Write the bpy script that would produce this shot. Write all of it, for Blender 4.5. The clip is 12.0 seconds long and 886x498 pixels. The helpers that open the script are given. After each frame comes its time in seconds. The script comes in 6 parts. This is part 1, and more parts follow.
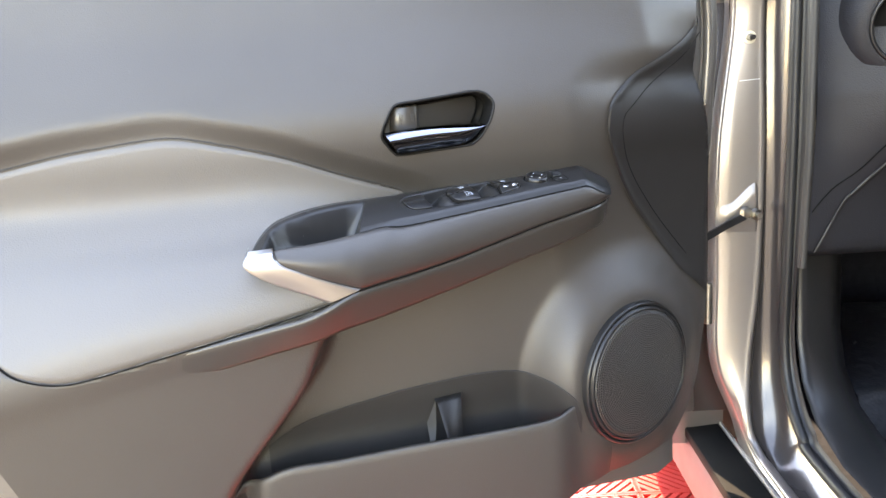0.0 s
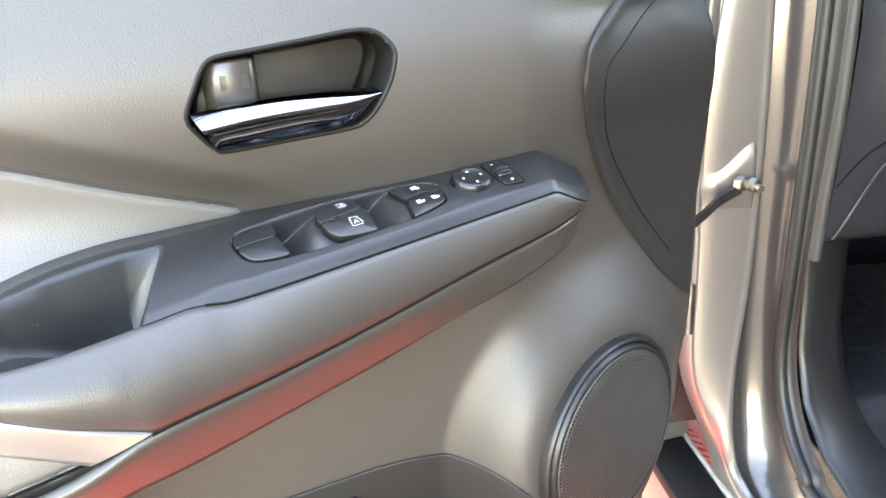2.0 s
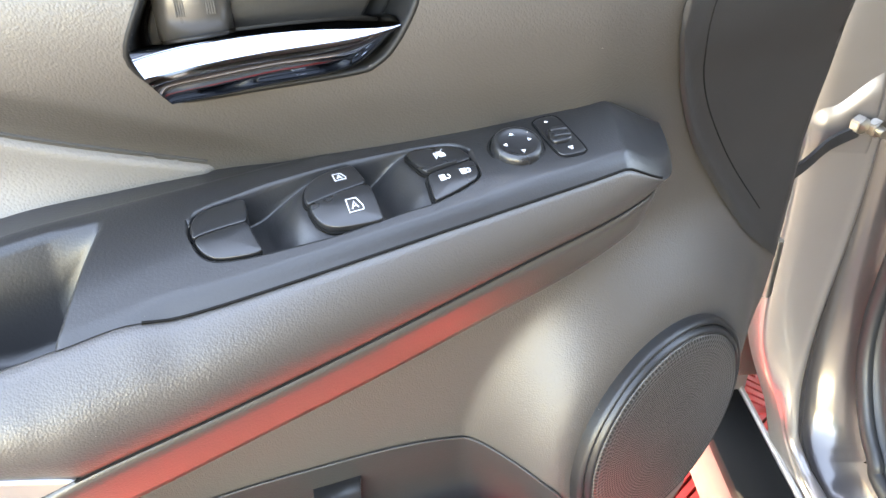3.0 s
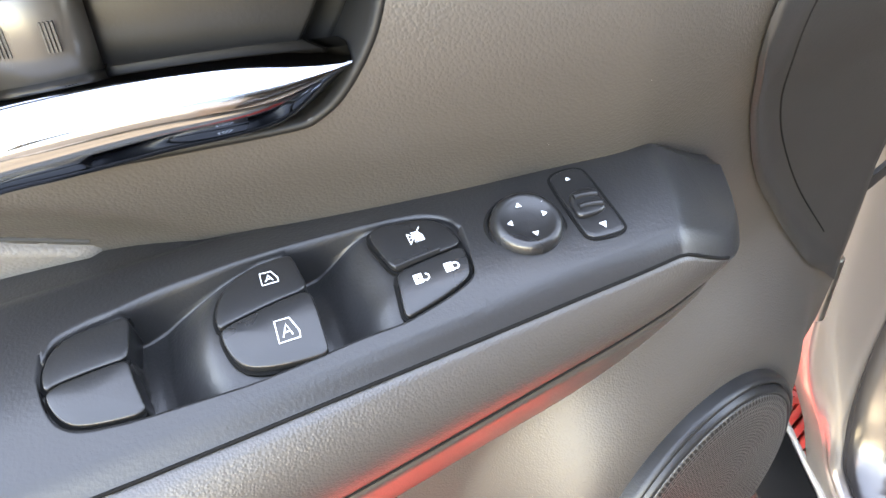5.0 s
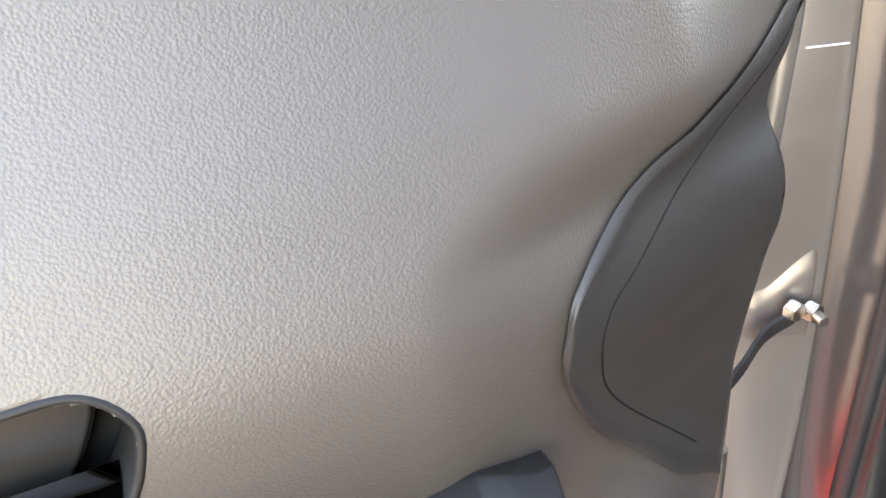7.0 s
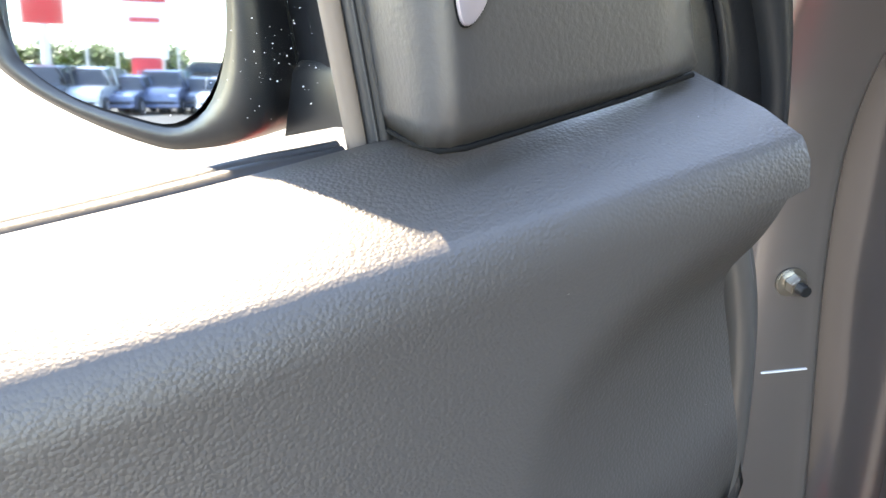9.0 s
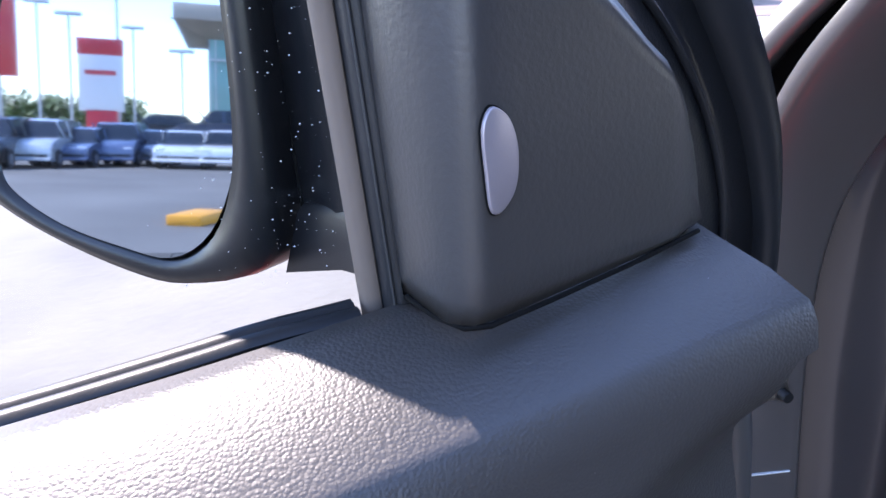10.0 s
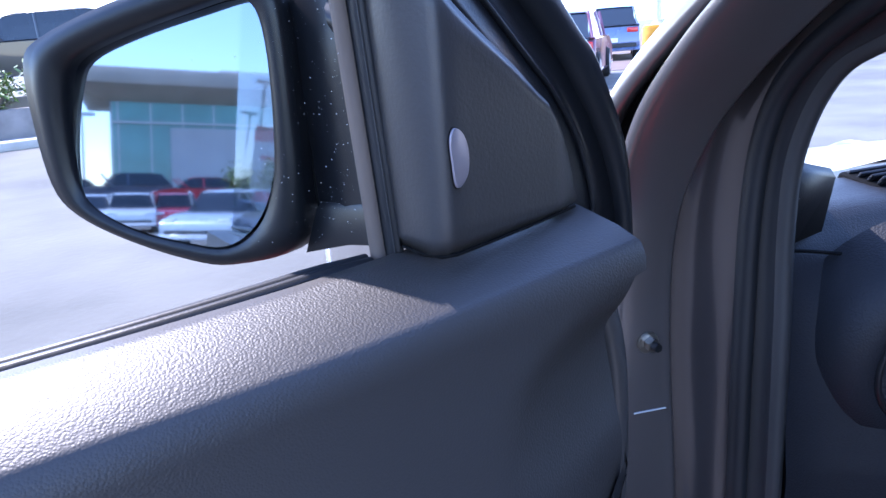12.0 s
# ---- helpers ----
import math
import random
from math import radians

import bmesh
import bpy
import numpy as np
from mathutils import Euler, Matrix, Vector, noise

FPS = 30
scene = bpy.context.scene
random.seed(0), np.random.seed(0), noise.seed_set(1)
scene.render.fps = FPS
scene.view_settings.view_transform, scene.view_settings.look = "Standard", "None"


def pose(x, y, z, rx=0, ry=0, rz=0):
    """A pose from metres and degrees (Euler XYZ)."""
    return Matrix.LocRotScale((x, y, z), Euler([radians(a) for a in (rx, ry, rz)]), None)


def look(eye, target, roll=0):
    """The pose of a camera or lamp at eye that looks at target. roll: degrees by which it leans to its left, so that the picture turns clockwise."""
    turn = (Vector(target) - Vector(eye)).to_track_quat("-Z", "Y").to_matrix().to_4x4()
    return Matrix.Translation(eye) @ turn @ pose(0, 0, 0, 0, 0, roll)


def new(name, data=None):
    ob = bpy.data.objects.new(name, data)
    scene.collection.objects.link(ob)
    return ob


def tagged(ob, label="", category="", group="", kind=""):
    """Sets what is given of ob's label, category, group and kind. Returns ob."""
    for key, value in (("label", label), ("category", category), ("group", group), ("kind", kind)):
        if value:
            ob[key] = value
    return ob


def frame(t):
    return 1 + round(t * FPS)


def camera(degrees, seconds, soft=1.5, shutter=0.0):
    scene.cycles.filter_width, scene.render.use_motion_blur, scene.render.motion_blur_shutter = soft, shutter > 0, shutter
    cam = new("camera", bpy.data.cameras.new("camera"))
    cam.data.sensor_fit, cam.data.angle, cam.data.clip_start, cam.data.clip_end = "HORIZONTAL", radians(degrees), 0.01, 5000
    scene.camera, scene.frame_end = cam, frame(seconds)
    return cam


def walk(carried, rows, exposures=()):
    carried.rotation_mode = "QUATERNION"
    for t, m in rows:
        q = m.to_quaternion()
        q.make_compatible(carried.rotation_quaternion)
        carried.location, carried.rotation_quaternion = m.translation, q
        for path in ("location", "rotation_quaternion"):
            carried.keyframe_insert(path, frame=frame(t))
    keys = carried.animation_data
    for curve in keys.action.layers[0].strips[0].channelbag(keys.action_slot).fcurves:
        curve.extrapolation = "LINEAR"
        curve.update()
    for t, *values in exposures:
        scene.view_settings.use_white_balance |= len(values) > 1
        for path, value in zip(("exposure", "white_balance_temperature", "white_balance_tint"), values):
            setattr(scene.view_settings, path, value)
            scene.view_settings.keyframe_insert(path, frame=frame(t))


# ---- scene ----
cam = camera(61.7, 12.0)
PATH = [
    (0, (0.222, -0.149, 0.936), (0.627, 1.761, 0.502), -4.2),
    (0.5, (0.242, -0.025, 0.945), (0.78, 1.838, 0.454), -3.8),
    (1, (0.253, 0.093, 0.949), (0.915, 1.893, 0.383), -3.9),
    (1.5, (0.278, 0.151, 0.952), (0.957, 1.924, 0.323), -4.0),
    (2, (0.329, 0.225, 0.961), (0.959, 1.983, 0.244), -3.8),
    (2.5, (0.361, 0.281, 0.965), (0.882, 1.999, 0.083), -2.9),
    (3, (0.391, 0.351, 0.977), (0.817, 2.003, -0.065), -2.0),
    (3.2, (0.403, 0.378, 0.974), (0.808, 2.035, -0.07), -2.0),
    (4.8, (0.434, 0.48, 0.973), (0.799, 2.027, -0.241), -2.0),
    (5, (0.438, 0.478, 0.975), (0.81, 2.042, -0.215), -2.4),
    (5.5, (0.452, 0.474, 0.982), (0.866, 2.114, -0.086), -4.2),
    (6, (0.465, 0.502, 1.013), (0.951, 2.113, -0.068), -3.6),
    (6.5, (0.48, 0.504, 1.034), (1.041, 2.142, 0.034), -4.0),
    (6.7, (0.489, 0.502, 1.037), (1.072, 2.163, 0.088), -4.9),
    (8.3, (0.575, 0.58, 1.16), (1.229, 2.239, 0.254), -6.2),
    (8.5, (0.582, 0.573, 1.175), (1.204, 2.242, 0.265), -4.3),
    (9, (0.599, 0.596, 1.196), (1.265, 2.304, 0.396), -5.1),
    (9.5, (0.599, 0.61, 1.215), (1.32, 2.33, 0.493), -4.3),
    (10, (0.59, 0.615, 1.229), (1.389, 2.319, 0.552), -3.8),
    (10.5, (0.582, 0.61, 1.235), (1.519, 2.272, 0.636), -3.8),
    (11, (0.571, 0.585, 1.243), (1.608, 2.211, 0.715), -4.0),
    (11.5, (0.538, 0.539, 1.248), (1.564, 2.17, 0.712), -3.9),
    (12, (0.493, 0.494, 1.241), (1.517, 2.12, 0.683), -4.4),
]
EXPOSURES = [(0, 4.75, 10800, 18), (0.5, 4.98, 10900, 17), (1.5, 5.45, 11100, 15), (2.5, 5.57, 11000, 15), (5.5, 5.63, 12100, 19), (6.7, 5.55, 11700, 20), (8.5, 4.9, 10000, 15), (9.0, 4.5, 8800, 14), (9.5, 3.9, 7600, 17), (10, 3.25, 6400, 25), (10.5, 2.95, 6100, 26), (11.5, 2.9, 5900, 26), (12, 2.8, 5600, 26)]
walk(cam, [(t, look(eye, target, roll)) for t, eye, target, roll in PATH], EXPOSURES)

# ---------------------------------------------------------------- light
SUN_EL, SUN_AZ = 50.0, -8.0          # height of the sun, and its turn from +y towards +x, in degrees
world = bpy.data.worlds.new("sky_world")
world.use_nodes = True
scene.world = world
wn, wl = world.node_tree.nodes, world.node_tree.links
sky = wn.new("ShaderNodeTexSky")
sky.sky_type, sky.sun_disc = "NISHITA", False
sky.sun_elevation, sky.sun_rotation = radians(SUN_EL), radians(SUN_AZ)
sky.air_density, sky.dust_density, sky.ozone_density = 1.0, 0.2, 2.5
wl.new(sky.outputs[0], wn["Background"].inputs[0])
wn["Background"].inputs[1].default_value = 0.15
sun = new("sun", bpy.data.lights.new("sun", "SUN"))
sun.data.energy, sun.data.angle, sun.data.color = 2.0, radians(0.6), (1.0, 0.95, 0.87)
sun_to = Vector((math.sin(radians(SUN_AZ)) * math.cos(radians(SUN_EL)), math.cos(radians(SUN_AZ)) * math.cos(radians(SUN_EL)), math.sin(radians(SUN_EL))))
sun.matrix_world = look(sun_to * 60, (0, 0, 0))


# ---------------------------------------------------------------- materials
def material(name, color, rough=0.5, metal=0.0, vary=0.15, scale=8.0, grain=0.0, size=0.0015, coat=0.0, second=None, spec=0.5, cells=True, dust=0.0):
    """A surface with a slow stain and a fine grain; grain is the depth of its relief in metres, size the width of one pit."""
    m = bpy.data.materials.new(name)
    m.use_nodes = True
    n, l = m.node_tree.nodes, m.node_tree.links
    b = n["Principled BSDF"]
    b.inputs["Roughness"].default_value, b.inputs["Metallic"].default_value = rough, metal
    b.inputs["Coat Weight"].default_value, b.inputs["Coat Roughness"].default_value = coat, 0.06
    b.inputs["Specular IOR Level"].default_value = spec
    co = n.new("ShaderNodeTexCoord")
    slow = n.new("ShaderNodeTexNoise")
    slow.inputs["Scale"].default_value, slow.inputs["Detail"].default_value = scale, 6
    l.new(co.outputs["Object"], slow.inputs["Vector"])
    mix = n.new("ShaderNodeMix")
    mix.data_type = "RGBA"
    c2 = second or tuple(c * (1 - vary) for c in color)
    c1 = tuple(min(1, c * (1 + (0 if second else vary))) for c in color)
    mix.inputs[6].default_value, mix.inputs[7].default_value = (*c1, 1), (*c2, 1)
    ramp = n.new("ShaderNodeMapRange")
    ramp.inputs[1].default_value, ramp.inputs[2].default_value = 0.35, 0.68
    l.new(slow.outputs["Fac"], ramp.inputs[0])
    l.new(ramp.outputs[0], mix.inputs[0])
    last = mix.outputs[2]
    if dust:
        sp = n.new("ShaderNodeTexVoronoi")
        sp.inputs["Scale"].default_value = 90
        l.new(co.outputs["Object"], sp.inputs["Vector"])
        lt = n.new("ShaderNodeMath")
        lt.operation = "LESS_THAN"
        lt.inputs[1].default_value = dust
        l.new(sp.outputs["Distance"], lt.inputs[0])
        dm = n.new("ShaderNodeMix")
        dm.data_type = "RGBA"
        dm.inputs[7].default_value = (0.55, 0.53, 0.5, 1)
        l.new(lt.outputs[0], dm.inputs[0])
        l.new(last, dm.inputs[6])
        last = dm.outputs[2]
    l.new(last, b.inputs["Base Color"])
    rr = n.new("ShaderNodeMapRange")
    rr.inputs[3].default_value, rr.inputs[4].default_value = max(0.0, rough * 0.88), min(1, rough * 1.12)
    l.new(slow.outputs["Fac"], rr.inputs[0])
    l.new(rr.outputs[0], b.inputs["Roughness"])
    if grain:
        warp = n.new("ShaderNodeTexNoise")
        warp.inputs["Scale"].default_value, warp.inputs["Detail"].default_value = 0.55 / size, 3
        l.new(co.outputs["Object"], warp.inputs["Vector"])
        if cells:
            add = n.new("ShaderNodeMix")
            add.data_type = "VECTOR"
            add.inputs[0].default_value = 0.0007
            l.new(co.outputs["Object"], add.inputs[4])
            l.new(warp.outputs["Color"], add.inputs[5])
            cell = n.new("ShaderNodeTexVoronoi")
            cell.feature = "SMOOTH_F1"
            cell.inputs["Scale"].default_value, cell.inputs["Smoothness"].default_value = 1 / size, 0.35
            l.new(add.outputs[1], cell.inputs["Vector"])
            height = cell.outputs["Distance"]
        else:
            height = warp.outputs["Fac"]
        bump = n.new("ShaderNodeBump")
        bump.inputs["Strength"].default_value, bump.inputs["Distance"].default_value = 1.0, grain
        bump.invert = cells
        l.new(height, bump.inputs["Height"])
        l.new(bump.outputs["Normal"], b.inputs["Normal"])
    return m


TRIM = material("grained_door_plastic", (0.038, 0.0338, 0.0305), 0.46, vary=0.07, scale=5, grain=0.00016, size=0.0012, dust=0.010)
BASEP = material("armrest_base_plastic", (0.032, 0.029, 0.026), 0.32, vary=0.06, scale=6, grain=0.00008, size=0.0011)
PAD = material("soft_armrest_vinyl", (0.032, 0.029, 0.027), 0.38, vary=0.05, scale=6, grain=0.00013, size=0.0010, dust=0.011)
SMOOTHP = material("smooth_dark_plastic", (0.012, 0.012, 0.0125), 0.33, spec=0.34, vary=0.10, scale=9, grain=0.00012, size=0.0007, cells=False, dust=0.016)
POD = material("dark_end_plastic", (0.017, 0.0165, 0.0165), 0.48, spec=0.26, vary=0.08, scale=7, grain=0.00015, size=0.0008, cells=False)
BUTTON = material("button_plastic", (0.009, 0.0092, 0.0098), 0.28, spec=0.38, vary=0.10, scale=20, grain=0.00005, size=0.0006, cells=False, dust=0.018)
INSERT = material("light_grey_vinyl", (0.088, 0.082, 0.077), 0.52, vary=0.03, scale=4, grain=0.00022, size=0.0015)
SATIN = material("satin_silver_trim", (0.40, 0.39, 0.385), 0.34, metal=1.0, vary=0.04, scale=12, grain=0.00004, size=0.0006, cells=False)
CHROME = material("chrome", (0.22, 0.24, 0.27), 0.05, metal=1.0, vary=0.02, scale=10)
CUP = material("handle_cup_plastic", (0.006, 0.0059, 0.0058), 0.30, spec=0.14, vary=0.10, scale=12, grain=0.00006, size=0.0008, cells=False)
TABP = material("satin_tab_plastic", (0.034, 0.031, 0.028), 0.28, vary=0.08, scale=12)
PLATEP = material("handle_plate_plastic", (0.015, 0.0138, 0.0127), 0.36, spec=0.20, vary=0.10, scale=12, grain=0.00006, size=0.0008, cells=False)
BEZEL = material("handle_bezel_plastic", (0.007, 0.007, 0.007), 0.5, spec=0.16, vary=0.1)
GAP = material("dark_gap", (0.004, 0.004, 0.004), 0.8, vary=0.1, spec=0.08)
RUBBER = material("black_rubber", (0.010, 0.0105, 0.0115), 0.45, spec=0.35, vary=0.2, scale=14, grain=0.0001, size=0.0012, cells=False)
SEALGREY = material("grey_weatherstrip", (0.028, 0.027, 0.026), 0.5, spec=0.35, vary=0.12, scale=14, grain=0.0001, size=0.001, cells=False)
PAINT = material("gunmetal_paint", (0.15, 0.134, 0.127), 0.30, metal=0.6, vary=0.08, scale=5, grain=0.00002, size=0.0012, coat=0.45, cells=False)
# body paint darkened, with the shade of the jamb put into its colour
JAMB = material("shaded_jamb_paint", (0.050, 0.044, 0.043), 0.22, metal=0.4, vary=0.1, scale=6, coat=0.4)
BARGREY = material("warm_grey_bar", (0.13, 0.10, 0.078), 0.7, spec=0.2, vary=0.08, scale=9)
EDGEPAINT = material("door_edge_paint", (0.11, 0.102, 0.095), 0.38, metal=0.5, vary=0.06, scale=6, coat=0.15)
SAIL = material("sail_plastic", (0.034, 0.031, 0.029), 0.40, vary=0.08, scale=9, grain=0.00014, size=0.0011, cells=False)
HOUSING = material("mirror_black_plastic", (0.008, 0.0085, 0.010), 0.32, vary=0.15, scale=8, grain=0.00003, size=0.001, spec=0.3, cells=False, dust=0.012)
EMBLEM = material("emblem_plate", (0.30, 0.26, 0.27), 0.36, metal=0.5, vary=0.06, scale=40, grain=0.00003, size=0.0008, cells=False)
WHITE = material("white_print", (0.52, 0.54, 0.56), 0.5, vary=0.03)
STEEL = material("zinc_steel", (0.38, 0.36, 0.32), 0.32, metal=1.0, vary=0.2, scale=60, grain=0.0001, size=0.002, cells=False)
REDTILE = material("red_floor_plastic", (0.36, 0.026, 0.022), 0.35, vary=0.12, scale=5, grain=0.0001, size=0.002, cells=False)
DASH = material("dashboard_plastic", (0.011, 0.0115, 0.014), 0.5, spec=0.25, vary=0.1, scale=7, grain=0.0003, size=0.0016)
CARPET = material("dark_carpet", (0.007, 0.0075, 0.010), 0.95, spec=0.1, vary=0.25, scale=60, grain=0.002, size=0.004, cells=False)
HEADLINER = material("headliner", (0.42, 0.41, 0.39), 0.9, vary=0.06, scale=30)
# pale paint for the seam, with sunlight put into its colour
CREAM = material("sunlit_seam_paint", (0.25, 0.235, 0.22), 0.4, metal=0.2, vary=0.1)
CONCRETE = material("lot_concrete", (0.105, 0.097, 0.085), 0.9, vary=0.28, scale=0.7, grain=0.004, size=0.03, cells=False)
# lot concrete made darker, so that less sunlight shows on it
LOT = material("dimmed_lot_concrete", (0.088, 0.077, 0.061), 0.9, vary=0.25, scale=0.6, grain=0.004, size=0.03, cells=False)
BRICKPAVE = material("tan_brick_paving", (0.115, 0.074, 0.056), 0.9, vary=0.2, scale=0.5, grain=0.004, size=0.05, cells=False)
ASPHALT = material("lot_asphalt", (0.165, 0.150, 0.130), 0.9, vary=0.2, scale=0.2, grain=0.004, size=0.02, cells=False)
KERB = material("kerb_concrete", (0.36, 0.34, 0.31), 0.9, vary=0.15, scale=2, grain=0.004, size=0.04, cells=False)
WALLST = material("planter_block", (0.2, 0.18, 0.17), 0.9, vary=0.2, scale=3, grain=0.004, size=0.05, cells=False)
LEAF = material("shrub_leaves", (0.10, 0.15, 0.03), 0.55, vary=0.45, scale=6)
BARK = material("bark", (0.13, 0.1, 0.075), 0.9, vary=0.3, scale=20)
ORANGE = material("orange_barrier_paint", (0.78, 0.33, 0.02), 0.55, vary=0.1, scale=5)
GALV = material("galvanised_pole", (0.5, 0.5, 0.5), 0.45, metal=0.6, vary=0.1)
TYRE = material("tyre_rubber", (0.02, 0.02, 0.021), 0.8, vary=0.2)
RIM = material("alloy_rim", (0.45, 0.45, 0.46), 0.35, metal=0.8, vary=0.1)
CARGLASS = material("dark_car_glass", (0.015, 0.02, 0.024), 0.06, vary=0.1, coat=0.5)
TAIL = material("red_tail_lens", (0.55, 0.02, 0.02), 0.15, vary=0.1, coat=0.6)
LAMPCLEAR = material("clear_lamp_lens", (0.75, 0.76, 0.78), 0.12, vary=0.05, coat=0.6)
TEAL = material("teal_facade_glass", (0.10, 0.30, 0.29), 0.12, vary=0.15, scale=0.6, coat=0.4)
PALE = material("pale_facade_panel", (0.46, 0.47, 0.47), 0.7, vary=0.06, scale=0.5)
FASCIA = material("roof_fascia", (0.42, 0.37, 0.3), 0.7, vary=0.08, scale=0.5)
SIGNRED = material("sign_red", (0.6, 0.03, 0.04), 0.4, vary=0.05)
SIGNWHITE = material("sign_white", (0.75, 0.75, 0.74), 0.5, vary=0.05)
FILM = material("crumpled_clear_film", (0.007, 0.0075, 0.009), 0.42, spec=0.16, vary=0.3, scale=50, grain=0.004, size=0.02, cells=False)


def grille_material():
    """Fine punched sheet: rows of round holes across the grille."""
    m = material("punched_speaker_mesh", (0.045, 0.042, 0.039), 0.38, vary=0.08, scale=12)
    n, l = m.node_tree.nodes, m.node_tree.links
    b = n["Principled BSDF"]
    co = n.new("ShaderNodeTexCoord")
    sep = n.new("ShaderNodeSeparateXYZ")
    l.new(co.outputs["Object"], sep.inputs[0])

    def op(kind, a, c=None, v=None):
        q = n.new("ShaderNodeMath")
        q.operation = kind
        l.new(a, q.inputs[0])
        if c is not None:
            l.new(c, q.inputs[1])
        if v is not None:
            q.inputs[1].default_value = v
        return q.outputs[0]
    x, y = sep.outputs[0], sep.outputs[1]
    r = op("SQRT", op("ADD", op("MULTIPLY", x, x), op("MULTIPLY", y, y)))
    turn = op("MULTIPLY", op("ARCTAN2", y, x), v=1 / (2 * math.pi))
    pitch = op("ADD", op("MULTIPLY", op("GREATER_THAN", r, v=0.076), v=0.0012), v=0.0025)
    ring = op("DIVIDE", r, pitch)
    count = op("FLOOR", op("MULTIPLY", op("ADD", op("FLOOR", ring), v=0.5), v=2 * math.pi))
    a = op("SUBTRACT", op("FRACT", op("ADD", op("MULTIPLY", turn, count), v=1000.0)), v=0.5)
    b2 = op("SUBTRACT", op("FRACT", ring), v=0.5)
    hole = op("SQRT", op("ADD", op("MULTIPLY", a, a), op("MULTIPLY", b2, b2)))
    mask = op("LESS_THAN", hole, v=0.37)
    mix = n.new("ShaderNodeMix")
    mix.data_type = "RGBA"
    old = b.inputs["Base Color"].links[0].from_socket
    l.new(mask, mix.inputs[0])
    l.new(old, mix.inputs[6])
    mix.inputs[7].default_value = (0.003, 0.003, 0.003, 1)
    l.new(mix.outputs[2], b.inputs["Base Color"])
    bump = n.new("ShaderNodeBump")
    bump.inputs["Distance"].default_value = 0.0012
    l.new(hole, bump.inputs["Height"])
    l.new(bump.outputs["Normal"], b.inputs["Normal"])
    return m


GRILLE = grille_material()


def glass_material(name, tint, ior=1.45):
    m = bpy.data.materials.new(name)
    m.use_nodes = True
    n, l = m.node_tree.nodes, m.node_tree.links
    n.remove(n["Principled BSDF"])
    tr, gl, mx, fr = n.new("ShaderNodeBsdfTransparent"), n.new("ShaderNodeBsdfGlossy"), n.new("ShaderNodeMixShader"), n.new("ShaderNodeFresnel")
    tr.inputs[0].default_value = (*tint, 1)
    gl.inputs["Roughness"].default_value = 0.01
    fr.inputs[0].default_value = ior
    l.new(fr.outputs[0], mx.inputs[0])
    l.new(tr.outputs[0], mx.inputs[1])
    l.new(gl.outputs[0], mx.inputs[2])
    l.new(mx.outputs[0], n["Material Output"].inputs[0])
    return m


PANE = glass_material("door_glass", (0.93, 0.96, 0.95), 1.25)
SCREEN = glass_material("windscreen_glass", (0.95, 0.97, 0.97), 1.01)
MIRROR = material("mirror_silver", (0.22, 0.265, 0.32), 0.028, metal=1.0, vary=0.0)


# ---------------------------------------------------------------- building helpers
def curve(pts):
    """A smooth function through (x, y) points, level beyond the ends."""
    xs, ys = [p[0] for p in pts], [p[1] for p in pts]
    ms = []
    for i in range(len(xs)):
        a, b = max(i - 1, 0), min(i + 1, len(xs) - 1)
        ms.append((ys[b] - ys[a]) / (xs[b] - xs[a]))

    def f(x):
        if x <= xs[0]:
            return ys[0]
        if x >= xs[-1]:
            return ys[-1]
        i = max(k for k in range(len(xs)) if xs[k] <= x)
        h = xs[i + 1] - xs[i]
        t = (x - xs[i]) / h
        return (ys[i] * (1 + 2 * t) * (1 - t) ** 2 + ms[i] * h * t * (1 - t) ** 2 + ys[i + 1] * t * t * (3 - 2 * t) + ms[i + 1] * h * t * t * (t - 1))
    return f


def step(a, b, x):
    t = min(1.0, max(0.0, (x - a) / (b - a)))
    return t * t * (3 - 2 * t)


def spline(pts, n):
    """A smooth open path through points, with n pieces to each span."""
    out, P = [], [Vector(p) for p in pts]
    for i in range(len(P) - 1):
        a, b, c, d = P[max(i - 1, 0)], P[i], P[i + 1], P[min(i + 2, len(P) - 1)]
        for k in range(n):
            t = k / n
            out.append(0.5 * (2 * b + (c - a) * t + (2 * a - 5 * b + 4 * c - d) * t * t + (3 * b - a - 3 * c + d) * t ** 3))
    return out + [P[-1]]


def closed_spline(pts, n):
    P, out = [Vector(p) for p in pts], []
    for i in range(len(P)):
        a, b, c, d = P[i - 1], P[i], P[(i + 1) % len(P)], P[(i + 2) % len(P)]
        for k in range(n):
            t = k / n
            out.append(0.5 * (2 * b + (c - a) * t + (2 * a - 5 * b + 4 * c - d) * t * t + (3 * b - a - 3 * c + d) * t ** 3))
    return out


def mesh(name, verts, faces, mat, smooth=True):
    me = bpy.data.meshes.new(name)
    me.from_pydata([tuple(v) for v in verts], [], faces)
    me.validate()
    bm = bmesh.new()
    bm.from_mesh(me)
    bmesh.ops.recalc_face_normals(bm, faces=bm.faces)
    bm.to_mesh(me)
    bm.free()
    me.materials.append(mat)
    if smooth:
        me.shade_smooth()
    return me


def part(name, me, parent, label=""):
    """One mesh, already in place in the world, as a part of a thing or of a part."""
    ob = new(name, me)
    ob.parent = parent
    base = parent
    while base.parent is not None:
        base = base.parent
    if parent is base:
        ob.matrix_parent_inverse = base.matrix_basis.inverted()
    return tagged(ob, label)


